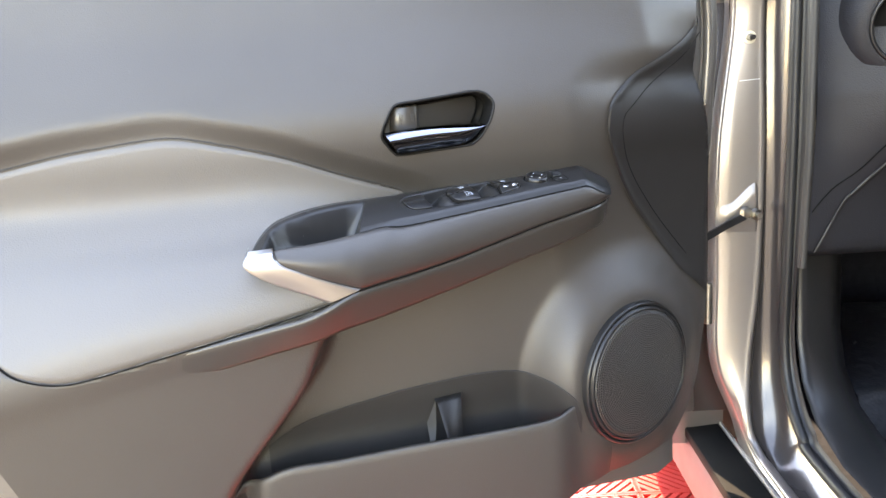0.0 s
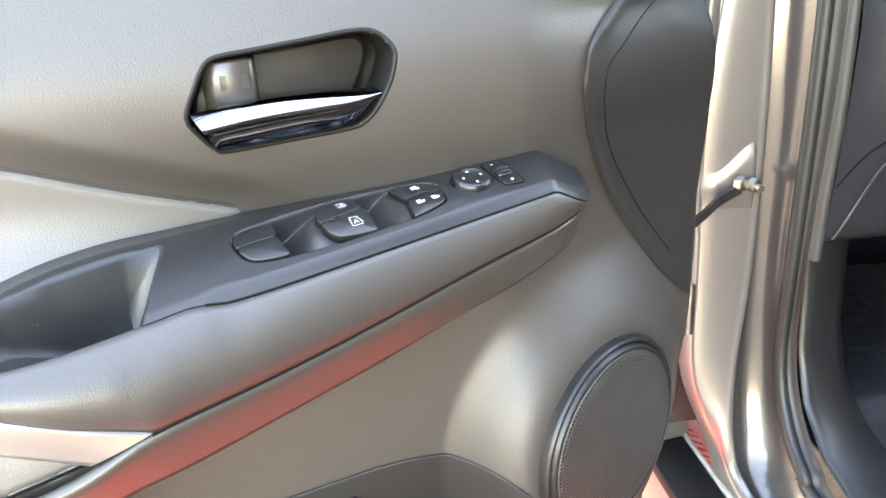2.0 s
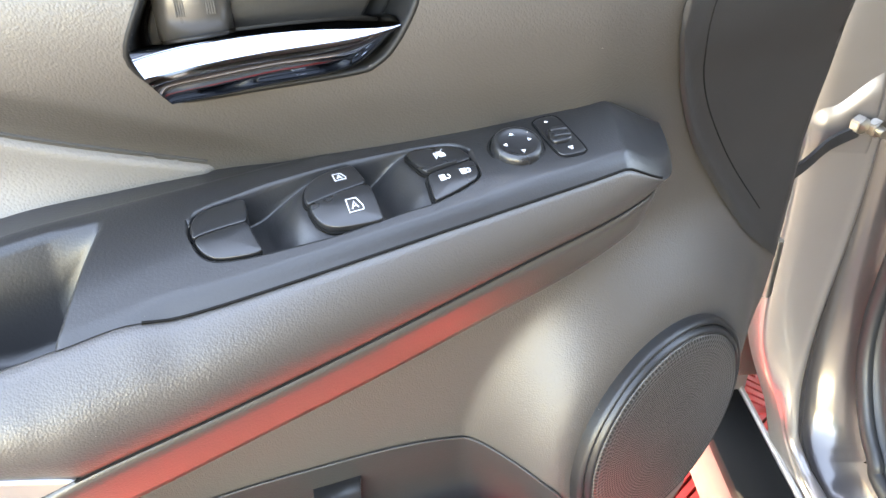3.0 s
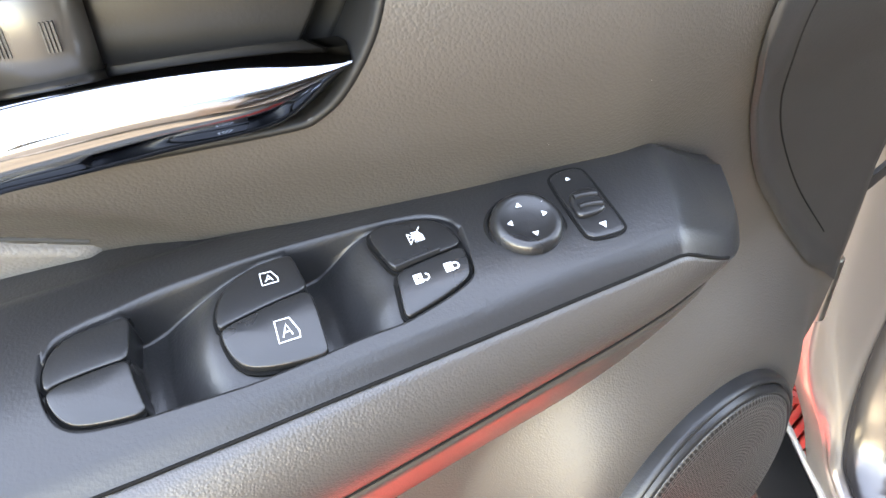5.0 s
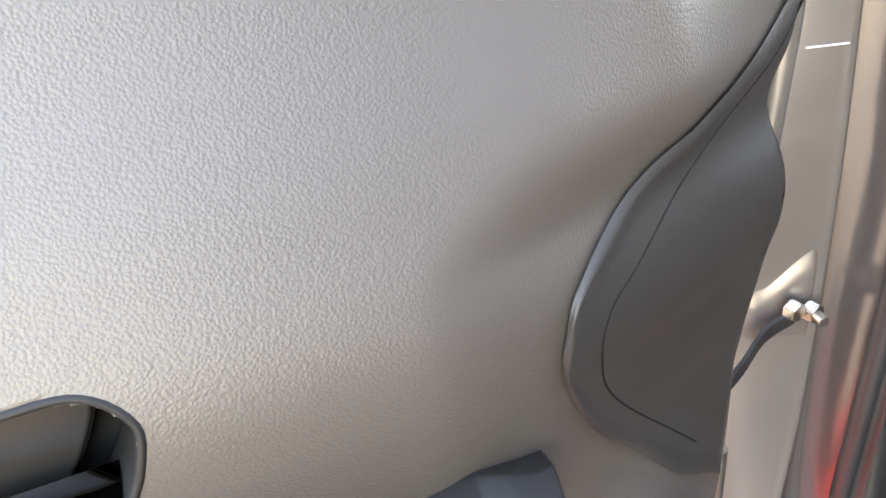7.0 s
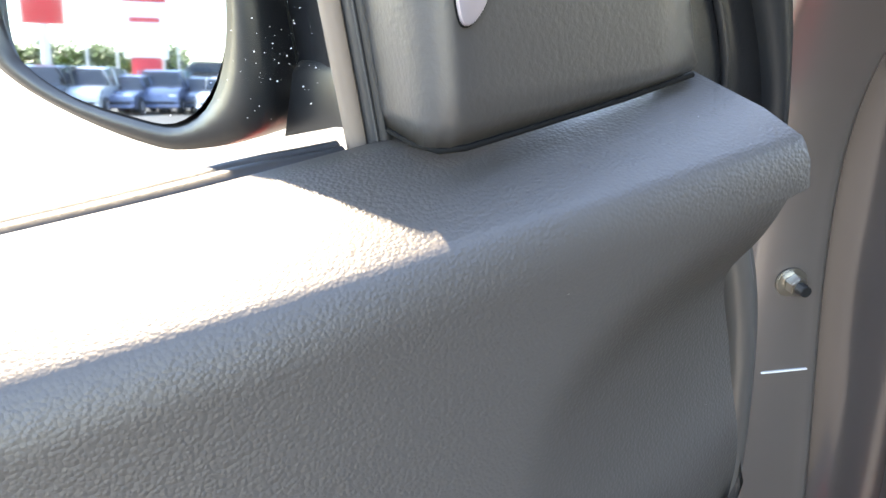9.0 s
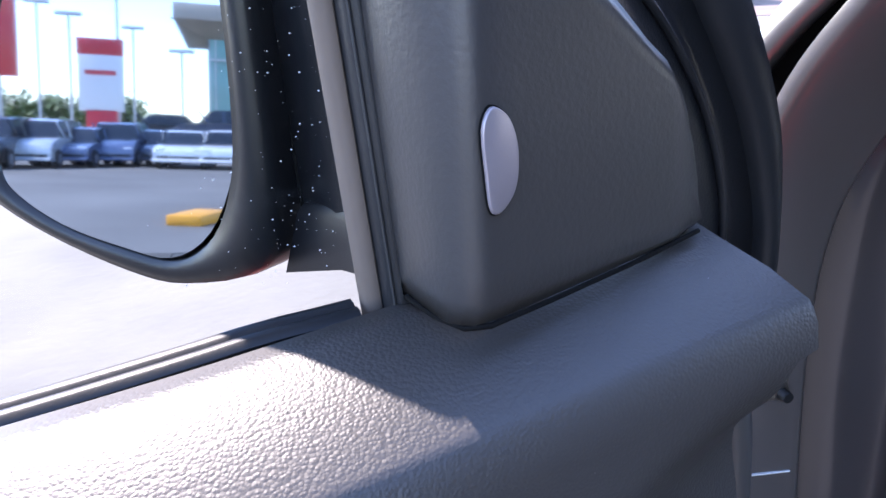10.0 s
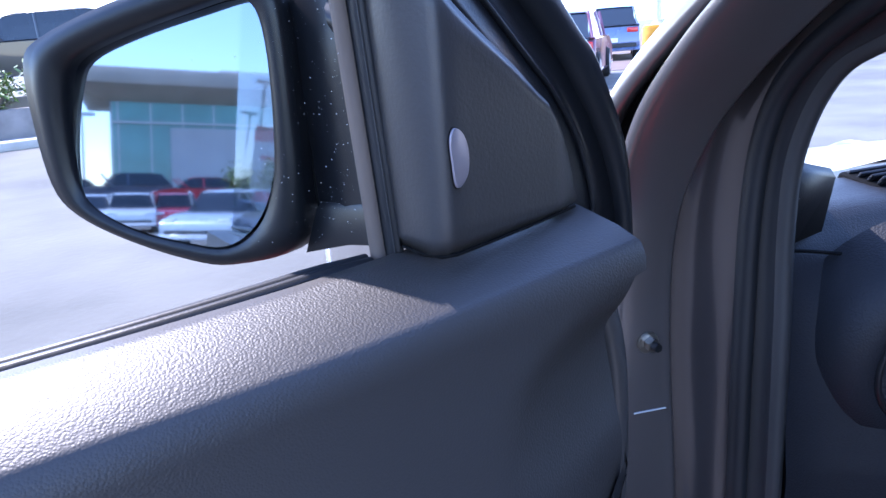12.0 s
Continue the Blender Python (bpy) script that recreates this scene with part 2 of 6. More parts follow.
def from_bm(name, bm, mat, smooth=False):
    me = bpy.data.meshes.new(name)
    bmesh.ops.recalc_face_normals(bm, faces=bm.faces)
    bm.to_mesh(me)
    bm.free()
    me.materials.append(mat)
    if smooth:
        me.shade_smooth()
        me.set_sharp_from_angle(angle=radians(40))
    return me


def thing(name, at, label, category, group="", kind=""):
    ob = new(name)
    ob.matrix_basis = at if isinstance(at, Matrix) else pose(*at)
    ob.empty_display_size = 0.05
    return tagged(ob, label, category, group, kind)


def loft(name, rows, mat, close=False, caps=False, smooth=True):
    """A skin over rows of points, each row of one length."""
    m = len(rows[0])
    verts = [p for r in rows for p in r]
    faces = []
    for i in range(len(rows) - 1):
        for k in range(m if close else m - 1):
            a, b = i * m + k, i * m + (k + 1) % m
            faces.append((a, b, b + m, a + m))
    if caps:
        faces += [tuple(range(m - 1, -1, -1)), tuple(range((len(rows) - 1) * m, len(rows) * m))]
    me = mesh(name, verts, faces, mat, smooth)
    if caps:
        me.set_sharp_from_angle(angle=radians(45))
    return me


def tube(name, path, radius, mat, sides=8, flat=1.0):
    """A round bar along a path."""
    P, rows = [Vector(p) for p in path], []
    up = Vector((0.13, 0.2, 1)).normalized()
    for i, p in enumerate(P):
        d = (P[min(i + 1, len(P) - 1)] - P[max(i - 1, 0)]).normalized()
        a = d.cross(up).normalized()
        b = a.cross(d)
        rows.append([p + (a * math.cos(2 * math.pi * k / sides) * flat + b * math.sin(2 * math.pi * k / sides)) * radius for k in range(sides)])
    return loft(name, rows, mat, close=True, caps=True)


def box(name, size, at, mat, bevel=0.0):
    """A box of that size, its middle at the pose at, edges rounded."""
    bm = bmesh.new()
    bmesh.ops.create_cube(bm, size=1.0)
    bmesh.ops.scale(bm, vec=size, verts=bm.verts)
    if bevel:
        bmesh.ops.bevel(bm, geom=bm.edges[:], offset=bevel, segments=2, profile=0.5, affect="EDGES")
    bmesh.ops.transform(bm, matrix=at if isinstance(at, Matrix) else pose(*at), verts=bm.verts)
    return from_bm(name, bm, mat, smooth=bevel > 0)


def slab(name, outline, up, thick, mat, bevel=0.0, to=None):
    """A flat piece: a closed outline of world points raised by thick along up, its top edge rounded."""
    n = len(outline)
    up = Vector(up).normalized()
    mid = sum((Vector(p) for p in outline), Vector()) / n
    rows = [[Vector(p) for p in outline]]
    if bevel:
        rows.append([Vector(p) + up * (thick - bevel) for p in outline])
        for k in (1, 2, 3):
            a = k / 3 * math.pi / 2
            rows.append([Vector(p) + (mid - Vector(p)).normalized() * bevel * (1 - math.cos(a)) + up * (thick - bevel + bevel * math.sin(a)) for p in outline])
    else:
        rows.append([Vector(p) + up * thick for p in outline])
    return loft(name, rows, mat, close=True, caps=True)


def cylinder(name, r1, r2, depth, at, mat, sides=24, bevel=0.0):
    bm = bmesh.new()
    bmesh.ops.create_cone(bm, cap_ends=True, segments=sides, radius1=r1, radius2=r2, depth=depth)
    if bevel:
        bmesh.ops.bevel(bm, geom=[e for e in bm.edges if len(e.link_faces) == 2 and e.calc_face_angle() > 0.8], offset=bevel, segments=2, affect="EDGES")
    bmesh.ops.transform(bm, matrix=at if isinstance(at, Matrix) else pose(*at), verts=bm.verts)
    return from_bm(name, bm, mat, smooth=True)


def revolve(name, profile, at, mat, sides=64):
    """A turned piece: (radius, height) points about the local z of at."""
    rows = [[at @ Vector((r * math.cos(2 * math.pi * k / sides), r * math.sin(2 * math.pi * k / sides), h)) for k in range(sides)] for r, h in profile]
    return loft(name, rows, mat, close=True)


# ---------------------------------------------------------------- the open door
# x runs along the door towards its hinge, y through it to the outside
insert_top = curve([(-0.14, 0.868), (-0.062, 0.88), (-0.005, 0.89), (0.052, 0.896), (0.11, 0.899), (0.168, 0.886), (0.228, 0.868), (0.289, 0.843), (0.364, 0.815), (0.40, 0.80)])
insert_low = curve([(-0.098, 0.745), (-0.088, 0.712), (-0.073, 0.695), (-0.055, 0.680), (-0.025, 0.669), (0.002, 0.668), (0.088, 0.682), (0.177, 0.698), (0.256, 0.714), (0.31, 0.728)])
belt_z = curve([(-0.2, 1.100), (0.2, 1.106), (0.48, 1.114), (0.60, 1.118), (0.66, 1.122), (0.79, 1.131)])
left_y = curve([(0.34, 0.705), (0.42, 0.688), (0.50, 0.668), (0.60, 0.648), (0.668, 0.634), (0.70, 0.624), (0.735, 0.627), (0.765, 0.650), (0.79, 0.683), (0.82, 0.703), (0.86, 0.706), (0.90, 0.7012), (0.95, 0.7145), (1.0, 0.7325), (1.03, 0.7405), (1.06, 0.7467), (1.085, 0.7507), (1.105, 0.7527), (1.13, 0.7545)])
right_y = curve([(0.34, 0.735), (0.42, 0.742), (0.50, 0.756), (0.55, 0.752), (0.66, 0.748), (0.72, 0.745), (0.78, 0.732), (0.82, 0.7205), (0.85, 0.7085), (0.88, 0.7010), (0.91, 0.7015), (0.95, 0.7145), (1.0, 0.7325), (1.03, 0.7405), (1.06, 0.7467), (1.085, 0.7507), (1.105, 0.7527), (1.13, 0.7545)])
block_edge = curve([(0.40, 0.10), (0.48, 0.125), (0.51, 0.144), (0.569, 0.192), (0.612, 0.225), (0.668, 0.252), (0.70, 0.28), (0.80, 0.30)])
scoop_x = curve([(0.88, 0.80), (0.92, 0.712), (0.965, 0.690), (1.02, 0.678), (1.043, 0.676), (1.066, 0.684), (1.084, 0.703), (1.097, 0.723), (1.115, 0.758)])
trim_end = curve([(0.37, 0.748), (0.40, 0.778), (0.44, 0.812), (0.48, 0.834), (0.54, 0.845), (0.62, 0.849), (0.70, 0.845), (0.75, 0.838), (0.80, 0.830), (0.85, 0.813), (0.90, 0.793), (0.94, 0.783), (0.97, 0.780), (0.99, 0.779), (1.01, 0.778), (1.03, 0.778), (1.05, 0.778), (1.08, 0.771), (1.10, 0.770), (1.113, 0.776), (1.127, 0.7835), (1.135, 0.784)])
SPK = Vector((0.672, 0.737, 0.528))
SPK_TILT = 0.40
HANDLE = [(0.341, 0.883), (0.349, 0.901), (0.357, 0.913), (0.366, 0.9165), (0.384, 0.918), (0.417, 0.921), (0.452, 0.924), (0.466, 0.921), (0.4745, 0.911), (0.473, 0.900), (0.468, 0.888), (0.459, 0.874), (0.451, 0.867), (0.442, 0.864), (0.402, 0.8615), (0.362, 0.8595), (0.355, 0.862), (0.348, 0.870)]


trim_rear = curve([(0.40, -0.055), (0.517, -0.081), (0.604, -0.106), (0.69, -0.138), (0.76, -0.19), (0.82, -0.22)])


def inside(poly, x, z):
    c = False
    for i in range(len(poly)):
        (x1, z1), (x2, z2) = poly[i - 1], poly[i]
        if (z1 > z) != (z2 > z) and x < (x2 - x1) * (z - z1) / (z2 - z1) + x1:
            c = not c
    return c


def front_y(x, z):
    """How far the trim falls back towards the hinge."""
    w = 1 - step(0.91, 1.02, z)
    d = max(0.0, x - 0.565 - 0.05 * step(0.92, 0.97, z))
    y = 0.40 * d * d / (d + 0.035) * w
    return y + scoop(x, z)


def scoop(x, z):
    """Hollow below the window sill at the hinge end."""
    s = x - scoop_x(z)
    if 0.87 < z < 1.115 and s > 0:
        return 0.33 * s * s / (s + 0.006) * step(0.87, 0.99, z) * (1 - step(1.075, 1.115, z))
    return 0.0


def trim_y(x, z):
    """The inner face of the door trim."""
    wide = 0.10 * step(0.72, 0.82, z)
    k = step(block_edge(z) - 0.008 - wide, block_edge(z) + 0.026 + wide * 0.5, x)
    k += (1 - k) * step(0.80, 0.875, z)
    zl = z - max(-0.05, min(0.02, 0.18 * (x - 0.18))) * (1 - step(0.69, 0.80, z))
    y = left_y(zl) * (1 - k) + right_y(z) * k
    if z > 0.70 and x < 0.44:                                   # the panel turns in above the light insert
        y += 0.010 * (1 - step(0.0, 0.030, z - insert_top(x))) * step(0.70, 0.78, z) * (1 - step(0.36, 0.44, x))
    y += front_y(x, z)
    r = math.hypot((x - SPK.x) * 1.08, z - SPK.z)
    if r < 0.2:                                                 # swelling round the loudspeaker
        plane = SPK.y + SPK_TILT * (x - SPK.x) + 0.006
        b = 1 - step(0.103, 0.185, r)
        y = y * (1 - b) + min(plane, y + 0.02) * b
    return y


def under_armrest(x, z):
    """Whether the armrest covers this part of the door."""
    return 0.21 < x < 0.60 and z < panel_z(x, top_out(x)) - 0.013 and z > seam_z(x) - 0.03 and x > 0.212 + max(0.0, 0.776 - z) * 1.40


top_out = curve([(0.178, 0.614), (0.183, 0.628), (0.19, 0.642), (0.205, 0.657), (0.235, 0.675), (0.27, 0.688), (0.317, 0.703), (0.364, 0.716), (0.411, 0.725), (0.459, 0.7287), (0.506, 0.728), (0.553, 0.7245), (0.585, 0.7225), (0.60, 0.7228), (0.615, 0.7255), (0.629, 0.730)])
edge_drop = curve([(0.2, 0.006), (0.27, 0.008), (0.317, 0.0145), (0.364, 0.020), (0.411, 0.0225), (0.459, 0.0234), (0.506, 0.0196), (0.553, 0.0125), (0.60, 0.008)])
seam_z = curve([(0.172, 0.700), (0.257, 0.7225), (0.29, 0.7312), (0.356, 0.7393), (0.409, 0.7479), (0.461, 0.7587), (0.514, 0.7695), (0.567, 0.7770), (0.60, 0.7815), (0.629, 0.784)])


def panel_z(x, y):
    """The switch panel before it bends at its edges: tilted to the room and crowned towards the door."""
    rise = max(0.0, (y - top_out(x)) / 0.058 + 1)
    return 0.8179 - 0.0041 * (x - 0.5) + 0.4423 * (y - 0.685) - edge_drop(x) * rise ** 1.6


door = thing("front_door", (0.3, 0.83, 0.33), "open front car door with dark grained trim and light grey insert", "door")


def trim_panel():
    """Window sill of the door and the whole inner face below it."""
    rows = []
    cols = sorted(set([round(i / 170, 5) for i in range(171)] + [round(0.53 + 0.17 * i / 124, 5) for i in range(125)]))
    heights = sorted(set([round(1 - i / 130, 5) for i in range(130)] + [round(0.635 + 0.13 * i / 72, 5) for i in range(73)]), reverse=True)
    for a in cols:
        row = []
        for k, (y, dz) in enumerate([(0.816, 0.006), (0.813, 0.0135), (0.803, 0.0125), (0.787, 0.0085), (0.773, 0.0038), (0.7605, -0.0014), (0.7583, -0.0026), (0.7568, -0.0048), (0.7558, -0.0095), (0.7538, -0.018)]):
            xe = 0.7835 - 0.0035 * step(0.0, 1.0, (7 - k) / 6 if k < 7 else 0.0)
            x = -0.22 + (xe + 0.22) * a
            if k > 7:
                y = trim_y(x, belt_z(x) + dz) + 0.0006 * (9 - k)
            row.append((x, y + (0.006 * step(0.74, 0.778, x) if k < 4 else 0), belt_z(x) + dz))
        for k, h in enumerate(heights, 1):
            z = 0.375 + (belt_z(-0.2 + a) - 0.0205 - 0.375) * h
            x = trim_rear(z) + (trim_end(z) - trim_rear(z)) * a
            y = trim_y(x, z)
            if 0.33 < x < 0.485 and 0.85 < z < 0.935 and inside(HANDLE, x, z):
                y += 0.040
            if under_armrest(x, z) and x < 0.36:
                y = max(y, 0.752)
            elif -0.094 < x < 0.35 and insert_low(x) + 0.004 < z < insert_top(x) - 0.005:
                y += 0.022
            row.append((x, y, z))
        rows.append(row)
    return loft("inner_trim", rows, TRIM)


trim = part("inner_trim", trim_panel(), door, "dark grey grained plastic inner trim")


def patch(name, x0, x1, low, high, off, mat, nx=90, nz=44, lip=0.003, extra=None, ease=1.0):
    """A piece of trim laid over the inner face between two heights, its edges turned in."""
    rows = []
    for i in range(nx + 1):
        x = x0 + (x1 - x0) * (i / nx) ** ease
        a, b = low(x), high(x)
        row = []
        for k in range(nz + 1):
            z = a + (b - a) * k / nz
            e = min(k, nz - k) / nz * (b - a)
            e = min(e, (x - x0) + 0.0005, (x1 - x) + 0.0005)
            inn = lip * (1 - step(0.0, 0.004, e))
            xx = min(x, trim_end(z) - 0.001)
            y = trim_y(xx, z) - off + inn
            if extra:
                y += extra(xx, z)
            row.append((xx, y, z))
        rows.append(row)
    return loft(name, rows, mat)


part("insert", patch("insert", -0.098, 0.366, insert_low, lambda x: max(insert_top(x) - 0.001, insert_low(x) + 0.002), 0.0035, INSERT, lip=0.005, extra=lambda x, z: 0.12 if under_armrest(x, z) else 0.0), door, "light grey vinyl door insert")
part("insert_seam_shade", tube("insert_seam_shade", [(x / 1000, trim_y(x / 1000, insert_low(x / 1000)) - 0.0012, insert_low(x / 1000) - 0.0006) for x in range(-96, 262, 4)], 0.0009, GAP, 6), door)
# no seam along the top: this tube draws a soft shadow, hides jagged edges
part("insert_seam_shade", tube("insert_seam_shade", [(x / 1000, trim_y(x / 1000, insert_top(x / 1000)) - 0.0003, insert_top(x / 1000) + 0.0002) for x in range(-110, 366, 4)], 0.0010, SEALGREY, 6), door)

# dark end piece beside the hinge
pod_low = curve([(0.625, 0.872), (0.628, 0.858), (0.634, 0.844), (0.651, 0.812), (0.680, 0.766), (0.71, 0.730), (0.76, 0.672), (0.785, 0.645), (0.826, 0.610), (0.848, 0.590)])
pod_high = curve([(0.625, 0.874), (0.628, 0.893), (0.635, 0.904), (0.648, 0.916), (0.674, 0.934), (0.70, 0.945), (0.728, 0.957), (0.755, 0.972), (0.777, 0.989), (0.795, 1.0), (0.848, 1.0)])
part("end_cover", patch("end_cover", 0.625, 0.846, pod_low, pod_high, 0.0045, POD, nx=70, lip=0.003, ease=2.0, extra=lambda x, z: 0.003 * step(0.0, 0.02, min(z - pod_low(x), pod_high(x) - z, (x - 0.625) * 0.8)) - 0.001), door, "smooth darker plastic end cover")
pod_line = [(0.785, 0.978), (0.756, 0.950), (0.70, 0.918), (0.668, 0.894), (0.652, 0.878), (0.655, 0.848), (0.679, 0.802), (0.727, 0.742), (0.798, 0.664)]
part("cover_seam", tube("cover_seam", [(p.x, trim_y(p.x, p.y) - 0.0022, p.y) for p in spline([(a, b, 0) for a, b in pod_line], 8)], 0.0007, GAP, 6), door)

# ---- armrest: a long bar with a switch panel on top, a soft pad on its face and a base under it
top_in = curve([(0.178, 0.611), (0.204, 0.609), (0.25, 0.612), (0.30, 0.622), (0.32, 0.6265), (0.361, 0.6315), (0.403, 0.6385), (0.444, 0.6458), (0.486, 0.6533), (0.527, 0.6607), (0.569, 0.6685), (0.600, 0.6765), (0.613, 0.6865), (0.622, 0.7030), (0.629, 0.7265)])
seam_y = curve([(0.172, 0.601), (0.25, 0.599), (0.29, 0.6065), (0.356, 0.622), (0.409, 0.6335), (0.461, 0.6435), (0.514, 0.6545), (0.567, 0.6685), (0.595, 0.6800), (0.609, 0.6915), (0.619, 0.7060), (0.629, 0.734)])
low_y = curve([(0.20, 0.625), (0.25, 0.6211), (0.31, 0.6314), (0.37, 0.6423), (0.43, 0.653), (0.49, 0.6649), (0.55, 0.6789), (0.595, 0.695), (0.610, 0.705), (0.620, 0.718), (0.629, 0.738)])
low_z = curve([(0.20, 0.671), (0.25, 0.6799), (0.31, 0.6893), (0.37, 0.7011), (0.43, 0.7134), (0.49, 0.7268), (0.55, 0.7383), (0.61, 0.7519), (0.629, 0.757)])
nose_x = curve([(0.660, 0.5745), (0.672, 0.5748), (0.679, 0.5760), (0.684, 0.5772), (0.694, 0.5799), (0.706, 0.5823), (0.719, 0.5845), (0.73, 0.586)])


def top_z(x, y):
    """The switch panel with its end bent down."""
    d = max(0.0, x - nose_x(y))
    return panel_z(x, y) - 0.70 * d * d / (d + 0.0045) - 0.0135 * (1 - step(0.17, 0.215, x))


# the long hollow for the switches: its far and near rims
rim_far = curve([(0.3519, 0.6723), (0.3536, 0.6792), (0.356, 0.6822), (0.3645, 0.6864), (0.3734, 0.6891), (0.3825, 0.6926), (0.3919, 0.6955), (0.4035, 0.6981), (0.4215, 0.7025), (0.4423, 0.7059), (0.4639, 0.7086), (0.475, 0.7092), (0.4858, 0.7080), (0.4930, 0.7035), (0.4965, 0.6965), (0.4972, 0.6850)])
rim_near = curve([(0.3519, 0.6642), (0.3546, 0.6562), (0.3586, 0.6513), (0.3642, 0.6489), (0.3738, 0.6484), (0.3841, 0.6489), (0.3904, 0.6495), (0.4059, 0.6511), (0.4164, 0.6523), (0.4312, 0.6550), (0.4445, 0.6577), (0.4543, 0.6597), (0.4675, 0.6617), (0.4725, 0.6632), (0.4813, 0.6662), (0.4893, 0.6696), (0.4943, 0.6727), (0.4962, 0.6761), (0.4972, 0.6830)])
# where the ramp behind each finger slot comes up to the next switch
ramp_1 = curve([(0.648, 0.4135), (0.652, 0.4115), (0.6574, 0.4105), (0.6616, 0.4080), (0.67, 0.4055), (0.677, 0.4048), (0.684, 0.4066), (0.6895, 0.4098), (0.6944, 0.4150), (0.6985, 0.4215), (0.704, 0.428)])
ramp_2 = curve([(0.655, 0.4680), (0.662, 0.4676), (0.6709, 0.4671), (0.6795, 0.4675), (0.6894, 0.4646), (0.6979, 0.4620), (0.7041, 0.4622), (0.710, 0.468)])
CUPHOLE = [(0.3140, 0.6880), (0.3065, 0.6500), (0.296, 0.616), (0.285, 0.610), (0.25, 0.605), (0.215, 0.603), (0.204, 0.604), (0.197, 0.620), (0.205, 0.6445), (0.222, 0.658), (0.25, 0.6690), (0.29, 0.6815)]


def poly_dist(poly, x, y):
    """Distance to an outline, positive inside it."""
    best = 9.0
    for i in range(len(poly)):
        (x1, y1), (x2, y2) = poly[i - 1], poly[i]
        dx, dy = x2 - x1, y2 - y1
        t = max(0.0, min(1.0, ((x - x1) * dx + (y - y1) * dy) / (dx * dx + dy * dy)))
        best = min(best, math.hypot(x - x1 - t * dx, y - y1 - t * dy))
    return best if inside(poly, x, y) else -best


def slot(x, y, edge, far_end, deep):
    """A finger slot: it drops beside a switch and sweeps up to the next one."""
    end = far_end(y)
    if x < edge - 0.002 or x > end:
        return 0.0
    if x < edge + 0.0042:
        return deep * step(edge - 0.002, edge - 0.0006, x)
    u = (x - edge - 0.0042) / max(0.004, end - edge - 0.0042)
    return deep * (1 - 0.12 * min(1, u * 3)) * (1 - step(0.12, 1.0, u))


def sink(x, y):
    """Depth of the hollows in the switch panel."""
    if 0.19 < x < 0.325:
        d = poly_dist(CUPHOLE, x, y)
        if d > -0.004:
            slope = min(1.0, max(0.0, (0.2965 + 0.25 * (y - 0.616) - x) / 0.024))     # the end wall slants
            return (0.022 + 0.030 * step(0.205, 0.275, x)) * step(-0.0012, 0.0060, d) * slope
    if 0.352 < x < 0.497:
        d = min(rim_far(x) - y, y - rim_near(x))
        if d > 0:
            pit = slot(x, y, 0.3843 - 0.161 * (y - 0.649), ramp_1, 0.0155) + slot(x, y, 0.4414 - 0.155 * (y - 0.6564), ramp_2, 0.0155)
            return 0.0034 * step(0.0, 0.0006, d) + pit * step(0.0, 0.0011, d)
    return 0.0


def switch_panel():
    rows = []
    x = 0.178
    xs = []
    while x < 0.629:
        xs.append(x)
        x += 0.0009 if 0.345 < x < 0.50 or x > 0.575 else (0.0008 if x > 0.285 else 0.0022)
    for x in xs + [0.629]:
        a, b = top_out(x), top_in(x)
        row = [(x, a + 0.042, top_z(x, a) - 0.004), (x, a + 0.02, top_z(x, a) - 0.003), (x, a + 0.002, top_z(x, a) - 0.0015)]
        far_y, near_y = (rim_far(x), rim_near(x)) if 0.352 < x < 0.497 else (a + (b - a) * 0.42, a + (b - a) * 0.55)
        far_y, near_y = min(far_y, a - 0.002), max(near_y, b + 0.002)
        if far_y - near_y < 0.004:
            far_y, near_y = (far_y + near_y) / 2 + 0.002, (far_y + near_y) / 2 - 0.002
        ys = [a + (far_y - a) * k / 12 for k in range(12)] + [far_y - q for q in (0.0, 0.0003, 0.0006, 0.0009, 0.0012)]
        ys += [far_y - 0.0012 - (far_y - near_y - 0.0024) * k / 40 for k in range(1, 40)]
        ys += [near_y + q for q in (0.0012, 0.0009, 0.0006, 0.0003, 0.0)] + [near_y + (b - near_y) * k / 16 for k in range(1, 17)]
        for y in ys:
            k = (y - a) / (b - a)
            z = top_z(x, y) - 0.0012 * step(0.94, 1.0, k) - 0.0010 * (1 - step(0, 0.04, k)) - sink(x, y)
            z -= 0.52 * max(0.0, 0.0068 - (y - b)) * step(0.322, 0.345, x)      # bevel beside the pad
            row.append((x, y, z))
        rows.append(row)
    return loft("switch_panel", rows, SMOOTHP)


def bevel_drop(x):
    return 0.52 * 0.0068 * step(0.322, 0.345, x)


armrest_panel = part("switch_panel", switch_panel(), door, "smooth black plastic switch panel with pull cup")


strip_top = curve([(0.2068, 0.781), (0.209, 0.774), (0.2155, 0.767), (0.2335, 0.7575), (0.262, 0.7435), (0.291, 0.7315)])


